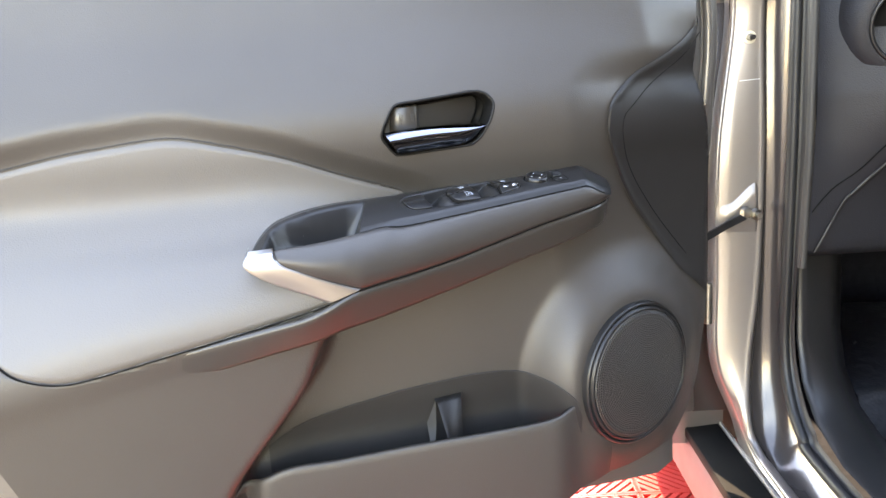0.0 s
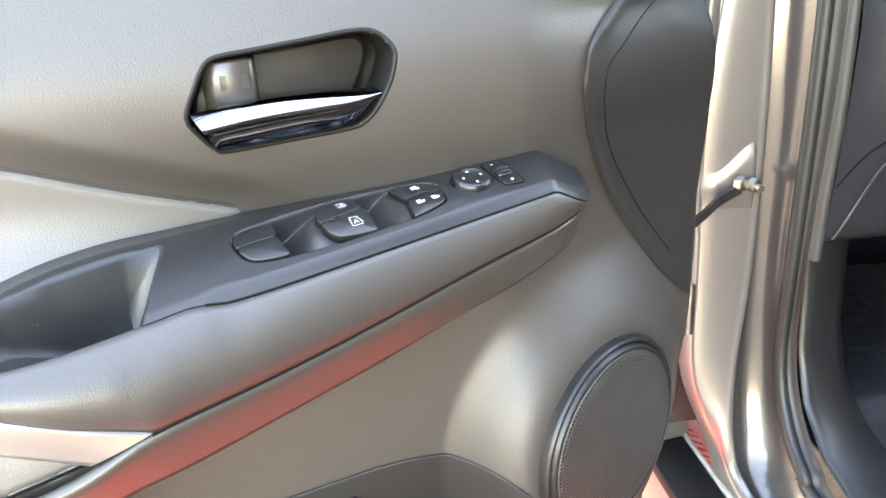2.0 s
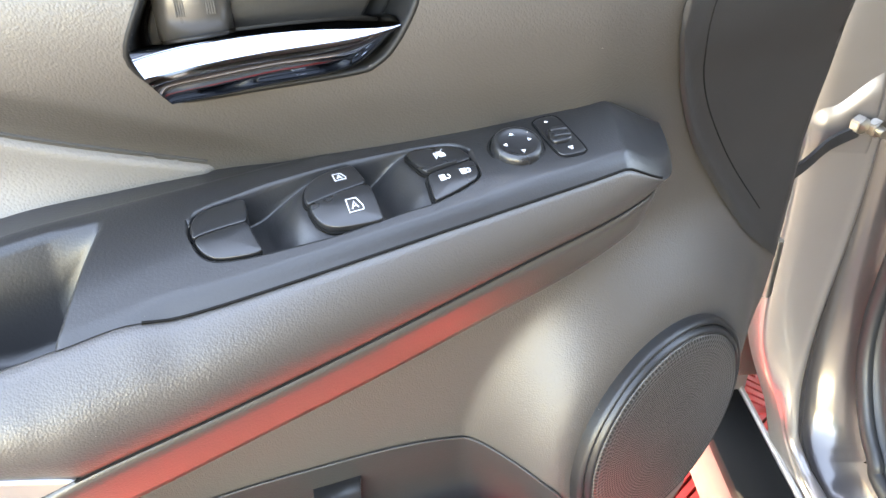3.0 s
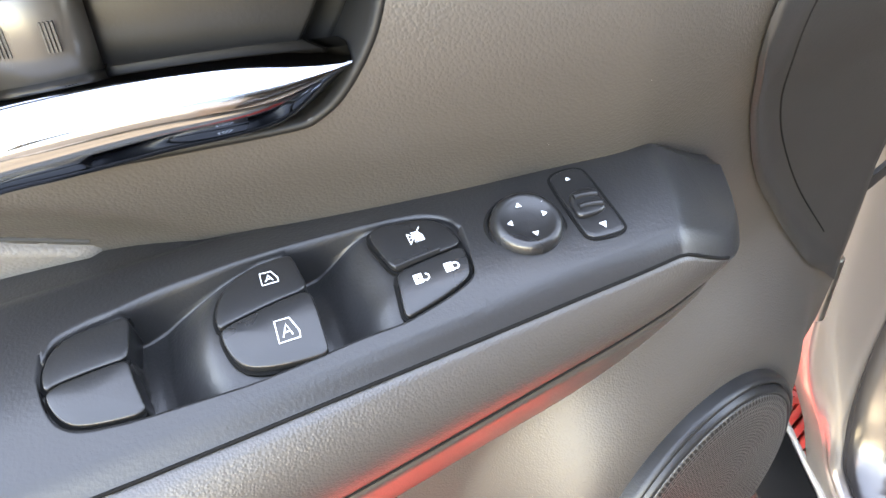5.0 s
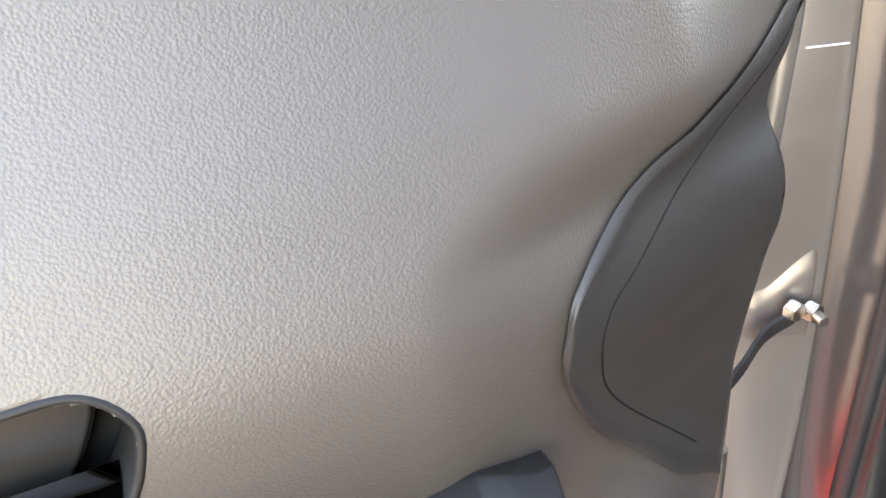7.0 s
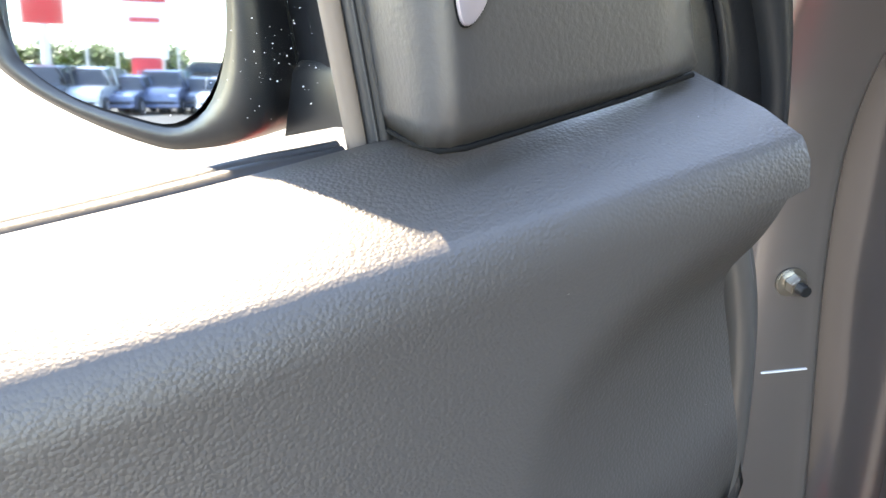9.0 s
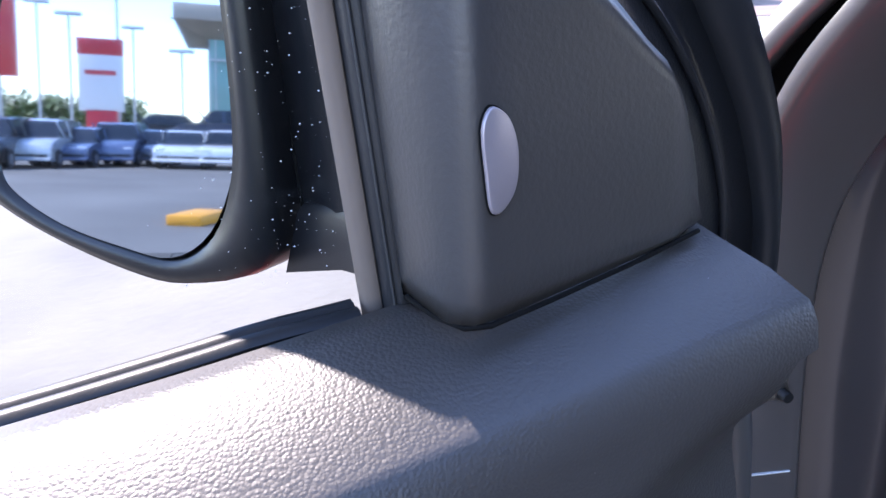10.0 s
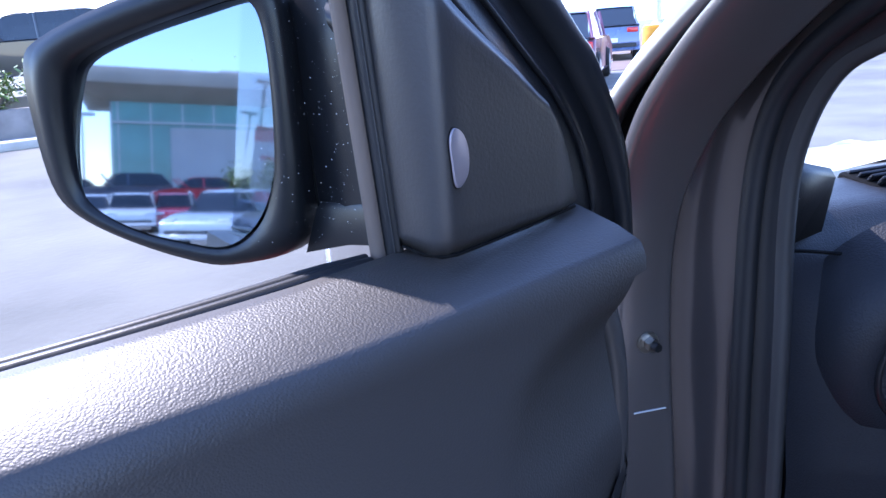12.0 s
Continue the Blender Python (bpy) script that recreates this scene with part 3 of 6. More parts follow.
def pad_rows():
    rows = []
    for i in range(111):
        x = 0.2064 + (0.629 - 0.2064) * (0.5 - 0.5 * math.cos(math.pi * i / 110))
        yi, zi = top_in(x), top_z(x, top_in(x)) - 0.0022 - bevel_drop(x)
        ys, zs = seam_y(x), seam_z(x)
        if x < 0.29:                                             # the silver strip cuts the rear end off at a slant
            zs = max(zs, strip_top(x))
            ys = 0.6005 + 0.0065 * step(0.2335, 0.29, x)
        out = (0.0075 + 0.0055 * (1 - step(0.25, 0.5, x))) * min(1.0, max(0.15, (zi - zs) / 0.05))
        row = [(x, yi + 0.0045, zi - 0.0035 - 0.0315 * (1 - step(0.30, 0.33, x))), (x, yi + 0.0042, zi - 0.003), (x, yi + 0.0030, zi - 0.0005), (x, yi, zi + 0.0004)]
        for k in range(1, 13):
            t = k / 12
            y = yi + (ys - yi) * t - out * math.sin(math.pi * min(1, t * 1.02)) ** 0.8
            z = zi + (zs - zi) * t
            row.append((x, y, z))
        row.append((x, ys + 0.004, zs - 0.0005))
        rows.append(row)
    return rows


part("armrest_pad", loft("armrest_pad", pad_rows(), PAD), door, "soft black grained armrest pad")


def base_rows():
    rows = []
    for i in range(91):
        x = 0.06 + (0.629 - 0.06) * math.sin(math.pi / 2 * i / 90)
        k, lo = step(0.22, 0.29, x), insert_low(min(x, 0.30)) - 0.002
        zs, zl = (seam_z(x) - 0.0022) * k + lo * (1 - k), low_z(x) * k + (lo - 0.034) * (1 - k)
        ys, yl = seam_y(x), low_y(x)
        a, b = step(0.06, 0.29, x), step(0.08, 0.30, x)
        ys, yl = ys * a + (trim_y(x, zs) + 0.002) * (1 - a), yl * b + (trim_y(x, zl) + 0.002) * (1 - b)
        row = [(x, ys + 0.008, zs + 0.001), (x, ys + 0.0015, zs)]
        for k in range(1, 9):
            t = k / 8
            row.append((x, ys + (yl - ys) * t ** 1.15, zs + (zl - zs) * t))
        end = max(trim_y(x, zl - 0.02), 0.70) + 0.012
        for k in range(1, 7):
            t = k / 6
            row.append((x, yl + (end - yl) * t, zl - 0.007 * math.sin(t * math.pi / 2) * (1 - step(0.56, 0.612, x)) * (1 - 0.6 * t)))
        rows.append(row)
    return rows


part("armrest_base", loft("armrest_base", base_rows(), BASEP), door, "grained plastic underside of the armrest")
part("armrest_seam", tube("armrest_seam", [(x / 1000, seam_y(x / 1000) + 0.0008, seam_z(x / 1000) - 0.001) for x in range(290, 614, 4)], 0.0010, GAP, 6), door)
part("pad_seam", tube("pad_seam", [(x / 1000, top_in(x / 1000) + 0.0004, top_z(x / 1000, top_in(x / 1000)) - bevel_drop(x / 1000) - 0.0013) for x in range(330, 606, 4)], 0.0008, GAP, 6), door)


def strip():
    """Slanted bright strip at the rear end of the armrest."""
    top = spline([(0.206, 0.615, 0.7845), (0.2068, 0.606, 0.781), (0.209, 0.6005, 0.774), (0.2155, 0.599, 0.767), (0.2335, 0.600, 0.7575), (0.262, 0.603, 0.7435), (0.291, 0.6068, 0.7315)], 6)
    low = spline([(0.180, 0.616, 0.7835), (0.1765, 0.608, 0.777), (0.176, 0.604, 0.770), (0.183, 0.603, 0.7625), (0.196, 0.604, 0.753), (0.218, 0.605, 0.741), (0.257, 0.6065, 0.7210)], 6)
    rows = []
    for a, b in zip(top, low):
        row = []
        for k in range(9):
            t = k / 8
            p = a.lerp(b, t)
            row.append((p.x, p.y - 0.0012 * math.sin(math.pi * t), p.z))
        rows.append([(a.x, a.y + 0.006, a.z - 0.0004)] + row + [(b.x, b.y + 0.004, b.z - 0.0008), (b.x + 0.002, b.y + 0.030, b.z)])
    return loft("silver_strip", rows, SATIN)


part("silver_strip", strip(), door, "satin silver trim strip")


PN = Vector((0.0, -0.4423, 1)).normalized()


def on_panel(pts, h=0.0):
    """Plan points on the switch panel, lifted along its normal."""
    return [Vector((x, y, panel_z(x, y))) + PN * h for x, y in pts]


def offset(poly, d, only=None):
    """The outline moved outwards by d; only(nx, ny) may scale the move."""
    area = sum(a[0] * b[1] - b[0] * a[1] for a, b in zip(poly, poly[1:] + poly[:1]))
    out = []
    for k, (x, y) in enumerate(poly):
        (xa, ya), (xb, yb) = poly[k - 1], poly[(k + 1) % len(poly)]
        tx, ty = xb - xa, yb - ya
        r = math.hypot(tx, ty) or 1e-9
        nx, ny = (ty / r, -tx / r) if area > 0 else (-ty / r, tx / r)
        w = d * (only(nx, ny) if only else 1.0)
        out.append((x + nx * w, y + ny * w))
    return out


def rounded(poly, n=5):
    return [(p.x, p.y) for p in closed_spline([(x, y, 0) for x, y in poly], n)]


def soften(poly):
    """Cuts the corners of an outline twice."""
    for _ in range(2):
        poly = [((1 - t) * a[0] + t * b[0], (1 - t) * a[1] + t * b[1]) for a, b in zip(poly, poly[1:] + poly[:1]) for t in (0.25, 0.75)]
    return poly


def cap(name, poly, low, high, mat, bevel, crown, label=""):
    """A button: upright sides, a rounded edge and a slightly domed top that follows the panel."""
    rows = [on_panel(poly, low), on_panel(poly, high - bevel)]
    for k in (1, 2, 3):
        a = k / 3 * math.pi / 2
        rows.append(on_panel(offset(poly, -bevel * (1 - math.cos(a))), high - bevel + bevel * math.sin(a)))
    inner = offset(poly, -bevel)
    cx, cy = sum(p[0] for p in inner) / len(inner), sum(p[1] for p in inner) / len(inner)
    for f in (0.88, 0.7, 0.5, 0.3, 0.1, 0.005):
        rows.append(on_panel([(cx + (x - cx) * f, cy + (y - cy) * f) for x, y in inner], high + crown * (1 - f * f)))
    return part(name, loft(name, rows, mat, close=True), armrest_panel, label)


# window switches: each a pair of rocker caps split by a fine line, then the lock buttons
A_UP = [(0.3538, 0.6625), (0.3526, 0.6694), (0.3545, 0.6768), (0.3585, 0.6815), (0.3668, 0.6840), (0.3762, 0.6856), (0.3786, 0.6843), (0.3792, 0.6795), (0.3792, 0.6683), (0.3746, 0.6678), (0.3662, 0.6664), (0.3573, 0.6645)]
A_LOW = [(0.3542, 0.6613), (0.3573, 0.6637), (0.3662, 0.6656), (0.3746, 0.6670), (0.3791, 0.6675), (0.3805, 0.6612), (0.3826, 0.6548), (0.3843, 0.6500), (0.3741, 0.6493), (0.3645, 0.6497), (0.3600, 0.6517), (0.3565, 0.6557)]
B_UP = [(0.4073, 0.6712), (0.4066, 0.6773), (0.4085, 0.6842), (0.4116, 0.6895), (0.4173, 0.6944), (0.4254, 0.6976), (0.4325, 0.6993), (0.4346, 0.6976), (0.4364, 0.6886), (0.4384, 0.6805), (0.4295, 0.6785), (0.4198, 0.6755), (0.4104, 0.6723)]
B_LOW = [(0.4078, 0.6696), (0.4104, 0.6714), (0.4198, 0.6746), (0.4295, 0.6776), (0.4386, 0.6795), (0.4399, 0.6714), (0.4407, 0.6635), (0.4414, 0.6566), (0.4370, 0.6559), (0.4261, 0.6553), (0.4173, 0.6561), (0.4132, 0.6582), (0.4102, 0.6620)]
C_UP = [(0.4638, 0.7041), (0.4699, 0.7063), (0.4786, 0.7063), (0.4869, 0.7042), (0.4914, 0.6999), (0.4938, 0.6929), (0.4945, 0.6876), (0.4867, 0.6856), (0.4777, 0.6832), (0.4688, 0.6805), (0.4657, 0.6894), (0.4634, 0.6979)]
C_LOW = [(0.4686, 0.6797), (0.4773, 0.6824), (0.4863, 0.6848), (0.4943, 0.6868), (0.4952, 0.6822), (0.4948, 0.6766), (0.4930, 0.6728), (0.4888, 0.6703), (0.4815, 0.6671), (0.4727, 0.6640), (0.4690, 0.6630), (0.4682, 0.6655), (0.4684, 0.6715)]
for poly, nm, hi, crown in ((A_UP, "window_switch", 0.0004, 0.0002), (A_LOW, "window_switch", 0.0009, 0.0006), (B_UP, "window_switch", 0.0008, 0.0002), (B_LOW, "window_switch", 0.0017, 0.0011), (C_UP, "window_lock_button", 0.0007, 0.0003), (C_LOW, "door_lock_switch", 0.0006, 0.0004)):
    poly = soften(poly)
    slot_side = (lambda nx, ny: 1.0 - 1.6 * step(0.6, 0.9, nx)) if nm == "window_switch" else None
    part("button_gap", slab("button_gap", on_panel(offset(poly, 0.0013, slot_side), -0.008), PN, 0.0062, GAP), armrest_panel)
    cap(nm, poly, -0.0165, hi, BUTTON, 0.0007, crown, "dark satin plastic button")
# raised finger bar on the window lock button
part("finger_bar", loft("finger_bar", [[p + PN * (0.0001 if k in (0, 4) else (0.0014, 0.0019, 0.0014)[k - 1]) + Vector((0.0003, -1, 0)) * (k - 2) * 0.00055 for k in range(5)] for p in on_panel([(0.4690, 0.6817), (0.4698, 0.6820), (0.4735, 0.6831), (0.4778, 0.6843), (0.4825, 0.6855), (0.4856, 0.6863), (0.4862, 0.6865)], 0.0006)], BUTTON), armrest_panel)


def printed(strokes, h, fills=(), w=0.0005):
    """White print on the switch panel: each stroke and each filled shape is a piece."""
    for st in strokes:
        P = on_panel(st, h)
        verts, faces = [], []
        for k, p in enumerate(P):
            d = (P[min(k + 1, len(P) - 1)] - P[max(k - 1, 0)]).normalized()
            if P[0] == P[-1] and k in (0, len(P) - 1):
                d = (P[1] - P[-2]).normalized()
            side = d.cross(PN).normalized() * w / 2
            verts += [p - side, p + side]
        faces = [(2 * k, 2 * k + 1, 2 * k + 3, 2 * k + 2) for k in range(len(P) - 1)]
        part("printed_mark", mesh("printed_mark", verts, faces, WHITE, False), armrest_panel, "white printed symbol")
    for poly in fills:
        part("printed_mark", mesh("printed_mark", on_panel(poly, h), [tuple(range(len(poly)))], WHITE, False), armrest_panel, "white printed symbol")


def mark_at(cx, cy, s, turn, strokes, h, fills=(), w=0.0005):
    """Symbol strokes drawn about a point of the panel; the symbol's up is towards the door, turned by so many degrees."""
    c, n = math.cos(radians(turn)), math.sin(radians(turn))
    go = lambda q: (cx + s * (q[0] * c - q[1] * n), cy + s * (q[0] * n + q[1] * c))
    printed([[go(q) for q in st] for st in strokes], h, [[go(q) for q in f] for f in fills], w)


WINDOW = [(-0.85, 0.9), (-0.75, -0.9), (0.95, -0.75), (0.95, -0.2), (0.35, 0.95), (-0.85, 0.9)]
LETTER_A = [[(-0.35, -0.5), (0.0, 0.5), (0.42, -0.42)], [(-0.20, -0.14), (0.24, -0.10)]]
mark_at(0.4256, 0.6882, 0.0033, 2, [WINDOW] + LETTER_A, 0.0013, w=0.00042)
mark_at(0.4291, 0.6655, 0.0041, 2, [WINDOW] + LETTER_A, 0.00295, w=0.00045)
mark_at(0.4792, 0.6950, 0.0030, 4, [[(-0.85, 0.75), (-0.85, -0.95)], [(-0.9, -1.2), (1.0, 1.75)], [(-0.85, 0.75), (0.0, 0.0), (-0.2, -0.95)], [(-0.85, -0.1), (-0.3, -0.1)]], 0.0013, [[(-0.35, 0.95), (0.05, -0.95), (1.0, -0.85), (1.0, 0.1), (0.55, 0.95)]], w=0.00038)
LOCKBODY = [(-0.9, 0.95), (-0.75, -0.95), (0.75, -0.75), (0.65, 1.1)]
KEYHOLE = [(-0.2, 0.35), (0.15, 0.4), (0.15, 0.1), (0.05, 0.05), (0.08, -0.4), (-0.15, -0.45), (-0.1, 0.0), (-0.2, 0.1)]
for cx, cy, bow in ((0.4758, 0.6752, [(0.75, -0.3), (1.35, -0.5), (1.85, -0.1), (1.85, 0.5), (1.35, 0.85)]), (0.4874, 0.6777, [(0.7, -0.45), (1.35, -0.5), (1.75, -0.05), (1.7, 0.5), (1.2, 0.8), (0.7, 0.75)])):
    mark_at(cx, cy, 0.0020, 2, [bow], 0.00115, [LOCKBODY], w=0.00055)
    c, hh = [(cx + 0.0020 * px, cy + 0.0020 * py) for px, py in KEYHOLE], 0.00119
    part("keyhole_mark", mesh("keyhole_mark", on_panel(c, hh), [tuple(range(len(c)))], BUTTON, False), armrest_panel)

# mirror adjusting knob
KX, KY = 0.5205, 0.6902
KC = on_panel([(KX, KY)], 0.0)[0]
kz = Vector((0.0, -0.33, 1)).normalized()
kx = Vector((1, 0, 0))
ky = kz.cross(kx)
KM = Matrix(((kx.x, ky.x, kz.x, KC.x), (kx.y, ky.y, kz.y, KC.y), (kx.z, ky.z, kz.z, KC.z), (0, 0, 0, 1)))
part("knob_well", revolve("knob_well", [(0.0158, -0.0006), (0.0154, 0.0005), (0.0148, 0.0007), (0.0143, 0.0003), (0.0141, -0.004)], KM, GAP, 64), armrest_panel)
knob = part("mirror_knob", revolve("mirror_knob", [(0.0136, -0.003), (0.0138, 0.0010), (0.0136, 0.0030), (0.0129, 0.0045), (0.0118, 0.0053), (0.0106, 0.0055), (0.0096, 0.0051), (0.0080, 0.0045), (0.004, 0.0041), (0.0001, 0.0040)], KM, BUTTON, 64), armrest_panel, "round black mirror knob with dished top")
for px, py, ang in ((0.5189, 0.6966, 0), (0.5273, 0.6914, -90), (0.5214, 0.6836, 180), (0.5135, 0.6895, 90)):
    c, n = math.cos(radians(ang)), math.sin(radians(ang))
    pts = [KM @ Vector((px - KX + 1.15 * (a * c - b * n), (py - KY) / ky.y + 1.15 * (a * n + b * c), 0.0050)) for a, b in ((0, 0.0011), (-0.0011, -0.0007), (0.0011, -0.0007))]
    part("printed_mark", mesh("printed_mark", pts, [(0, 1, 2)], WHITE, False), armrest_panel, "white printed symbol")

# mirror side selector
SEL = [(0.5382, 0.7105), (0.5395, 0.7138), (0.5425, 0.7155), (0.5480, 0.7160), (0.5515, 0.7145), (0.5527, 0.7110), (0.5540, 0.6985), (0.5560, 0.6835), (0.5552, 0.6808), (0.5520, 0.6796), (0.5450, 0.6791), (0.5420, 0.6800), (0.5404, 0.6828), (0.5388, 0.6950)]
part("selector_gap", slab("selector_gap", on_panel(rounded(offset(SEL, 0.0012), 3), -0.002), PN, 0.0025, GAP), armrest_panel)
cap("selector_plate", rounded(SEL, 3), -0.002, 0.0009, BUTTON, 0.0004, 0.0)
SLIDER = [(0.5408, 0.6995), (0.5440, 0.7020), (0.5492, 0.7026), (0.5524, 0.7000), (0.5526, 0.6935), (0.5515, 0.6905), (0.5475, 0.6888), (0.5420, 0.6886), (0.5400, 0.6910)]
cap("selector_slider", rounded(SLIDER, 3), 0.0004, 0.0030, BUTTON, 0.0012, 0.0002, "ridged black selector slider")
for dy in (0.6980, 0.6928):
    part("selector_ridge", tube("selector_ridge", on_panel([(0.5418, dy), (0.5440, dy + 0.0004), (0.5485, dy + 0.0004), (0.5512, dy)], 0.0030), 0.0014, BUTTON, 10), armrest_panel)
mark_at(0.5488, 0.6840, 0.0016, 190, [], 0.00115, [[(0, 1.0), (-1.0, -0.7), (1.0, -0.7)]])
mark_at(0.5447, 0.7105, 0.0012, 10, [], 0.00115, [[(0, 1.0), (-1.0, -0.7), (1.0, -0.7)]])

# ---- inner door handle


def ring_points(poly, d):
    """The rounded outline moved outwards by d."""
    P = rounded(poly, 4)
    out = []
    for k, (x, z) in enumerate(P):
        (xa, za), (xb, zb) = P[k - 1], P[(k + 1) % len(P)]
        tx, tz = xb - xa, zb - za
        r = math.hypot(tx, tz)
        nx, nz = -tz / r, tx / r
        if nx * (x - 0.41) + nz * (z - 0.891) < 0:
            nx, nz = -nx, -nz
        out.append((x + nx * d, z + nz * d))
    return out


def bezel():
    rows = []
    for d, dy in ((0.0026, 0.0014), (0.0023, -0.0003), (0.0013, -0.0009), (0.0002, -0.0006), (-0.0006, 0.0006), (-0.0012, 0.004), (-0.0024, 0.032)):
        rows.append([(x, trim_y(x, z) + dy, z) for x, z in ring_points(HANDLE, d)])
    return loft("handle_bezel", rows, BEZEL, close=True)


bez = part("handle_bezel", bezel(), door, "black bezel of the inner door handle")


def cup():
    """Flat-backed recess behind the lever."""
    ring = rounded(HANDLE, 4)
    cx, cz = 0.41, 0.891
    rows = [[(cx + (x - cx) * f, y, cz + (z - cz) * g) for x, z in ring] for f, g, y in ((0.992, 0.985, 0.706), (0.985, 0.975, 0.722), (0.975, 0.955, 0.733), (0.95, 0.90, 0.738))]
    n = len(ring)
    faces = [(i * n + k, i * n + (k + 1) % n, i * n + n + (k + 1) % n, i * n + n + k) for i in range(3) for k in range(n)]
    return mesh("handle_cup", [p for r in rows for p in r], faces + [tuple(range(3 * n, 4 * n))], CUP)


part("handle_cup", cup(), bez, "glossy dark cup behind the handle")


PLATE = [(0.347, 0.884), (0.353, 0.900), (0.361, 0.9115), (0.372, 0.9135), (0.417, 0.9165), (0.452, 0.9190), (0.4600, 0.9165), (0.4625, 0.9100), (0.4600, 0.900), (0.4545, 0.889), (0.447, 0.878), (0.438, 0.872), (0.402, 0.868), (0.362, 0.866), (0.352, 0.871)]
part("plate_gap", slab("plate_gap", [(0.41 + (x - 0.41) * 1.018, 0.7345, 0.891 + (z - 0.891) * 1.04) for x, z in rounded(PLATE, 4)], (0, -1, 0), 0.003, GAP), bez)
part("cup_plate", slab("cup_plate", [(x, 0.7345, z) for x, z in rounded(PLATE, 4)], (0, -1, 0), 0.0055, PLATEP, 0.002), bez, "brownish plastic back plate of the handle")


def lever():
    """The chrome pull: a bright upper flange that turns down into a wide blade."""
    rows = []
    top = spline([(0.3425, 0, 0.8852), (0.365, 0, 0.8875), (0.395, 0, 0.8885), (0.43, 0, 0.8880), (0.4645, 0, 0.8862)], 8)
    low = spline([(0.3555, 0, 0.8632), (0.375, 0, 0.8632), (0.402, 0, 0.8645), (0.440, 0, 0.8675), (0.4640, 0, 0.8822)], 8)
    for i, (a, b) in enumerate(zip(top, low)):
        t = i / (len(top) - 1)
        y0 = 0.687 + 0.0165 * t
        row = [(a.x, y0 + 0.020, a.z - 0.001), (a.x, y0 + 0.0085, a.z + 0.0006), (a.x, y0 + 0.0066, a.z + 0.0002)]
        for f, d in ((0.08, 0.0036), (0.16, 0.0013), (0.25, -0.0005), (0.34, -0.0017), (0.43, -0.0024), (0.52, -0.0025), (0.62, -0.0021), (0.75, -0.0011), (0.88, 0.0004), (0.97, 0.0018), (1.0, 0.0025)):
            row.append((a.x + (b.x - a.x) * f, y0 + d, a.z + (b.z - a.z) * f))
        rows.append(row + [(b.x, y0 + 0.003, b.z - 0.0006), (b.x, y0 + 0.018, b.z)])
    return loft("chrome_lever", rows, CHROME)


part("chrome_lever", lever(), bez, "polished chrome pull lever")


def lock_block():
    rows = []
    for i in range(13):
        t = i / 12
        x = 0.3535 + 0.0345 * t
        y = 0.7125 - 0.0040 * math.sin(math.pi * t) + 0.006 * (1 - step(0, 0.12, t)) + 0.010 * step(0.93, 1.0, t)
        rows.append([(x, y + 0.012, 0.9145), (x, y + 0.001, 0.9135), (x, y, 0.9120), (x, y, 0.8960), (x, y + 0.001, 0.884), (x, y + 0.02, 0.882)])
    return loft("lock_tab", rows, TABP)


part("lock_tab", lock_block(), bez, "ribbed sliding lock tab")
for g in (0.3640, 0.3775):
    for k in range(4):
        part("rib", box("rib", (0.0006, 0.0012, 0.009), (g + k * 0.0011, 0.7088 + (0.0005 if g > 0.37 else 0.0), 0.9005), SEALGREY), bez)

# ---- loudspeaker
SPM = Matrix.Translation(SPK + Vector((0.0, -0.002, 0.0))) @ Matrix.Rotation(math.atan(SPK_TILT), 4, "Z") @ pose(0, 0, 0, 90, 0, 0)
part("speaker_ring", revolve("speaker_ring", [(0.1010, -0.016), (0.1008, -0.001), (0.0998, 0.0022), (0.0980, 0.0030), (0.0965, 0.0022), (0.0958, -0.0010), (0.0950, 0.0004), (0.0938, 0.0042), (0.0915, 0.0058), (0.0900, 0.0052), (0.0895, 0.0030)], SPM, SMOOTHP, 96), door, "raised plastic ring round the loudspeaker")
gr = new("speaker_grille", revolve("speaker_grille", [(0.0905, 0.0), (0.0895, 0.0050), (0.0870, 0.0068), (0.080, 0.0066), (0.06, 0.0072), (0.03, 0.0076), (0.0002, 0.0078)], Matrix(), GRILLE, 120))
gr.parent = door
gr.matrix_parent_inverse = door.matrix_basis.inverted()
gr.matrix_basis = SPM
tagged(gr, "dark finely punched loudspeaker grille")

# ---- map pocket
lip_z = curve([(0.10, 0.470), (0.145, 0.482), (0.188, 0.496), (0.252, 0.496), (0.359, 0.4985), (0.47, 0.500), (0.53, 0.503), (0.572, 0.513)])
arch_z = curve([(0.165, 0.500), (0.191, 0.516), (0.232, 0.531), (0.336, 0.549), (0.40, 0.5545), (0.451, 0.557), (0.494, 0.5535), (0.537, 0.542), (0.558, 0.527), (0.570, 0.511), (0.575, 0.490)])


def pocket_face(x, z):
    y = 0.694 - 0.004 * step(0.3, 0.5, x) + 0.05 * max(0.0, lip_z(x) - 0.02 - z)
    y += 0.020 * step(0.53, 0.585, x)
    left = trim_y(x, z)
    k = step(0.11, 0.165, x)
    y = left * (1 - k) + y * k - 0.001
    m = step(0.545, 0.645, x)
    return y * (1 - m) + (left + 0.004 * step(0.61, 0.65, x)) * m


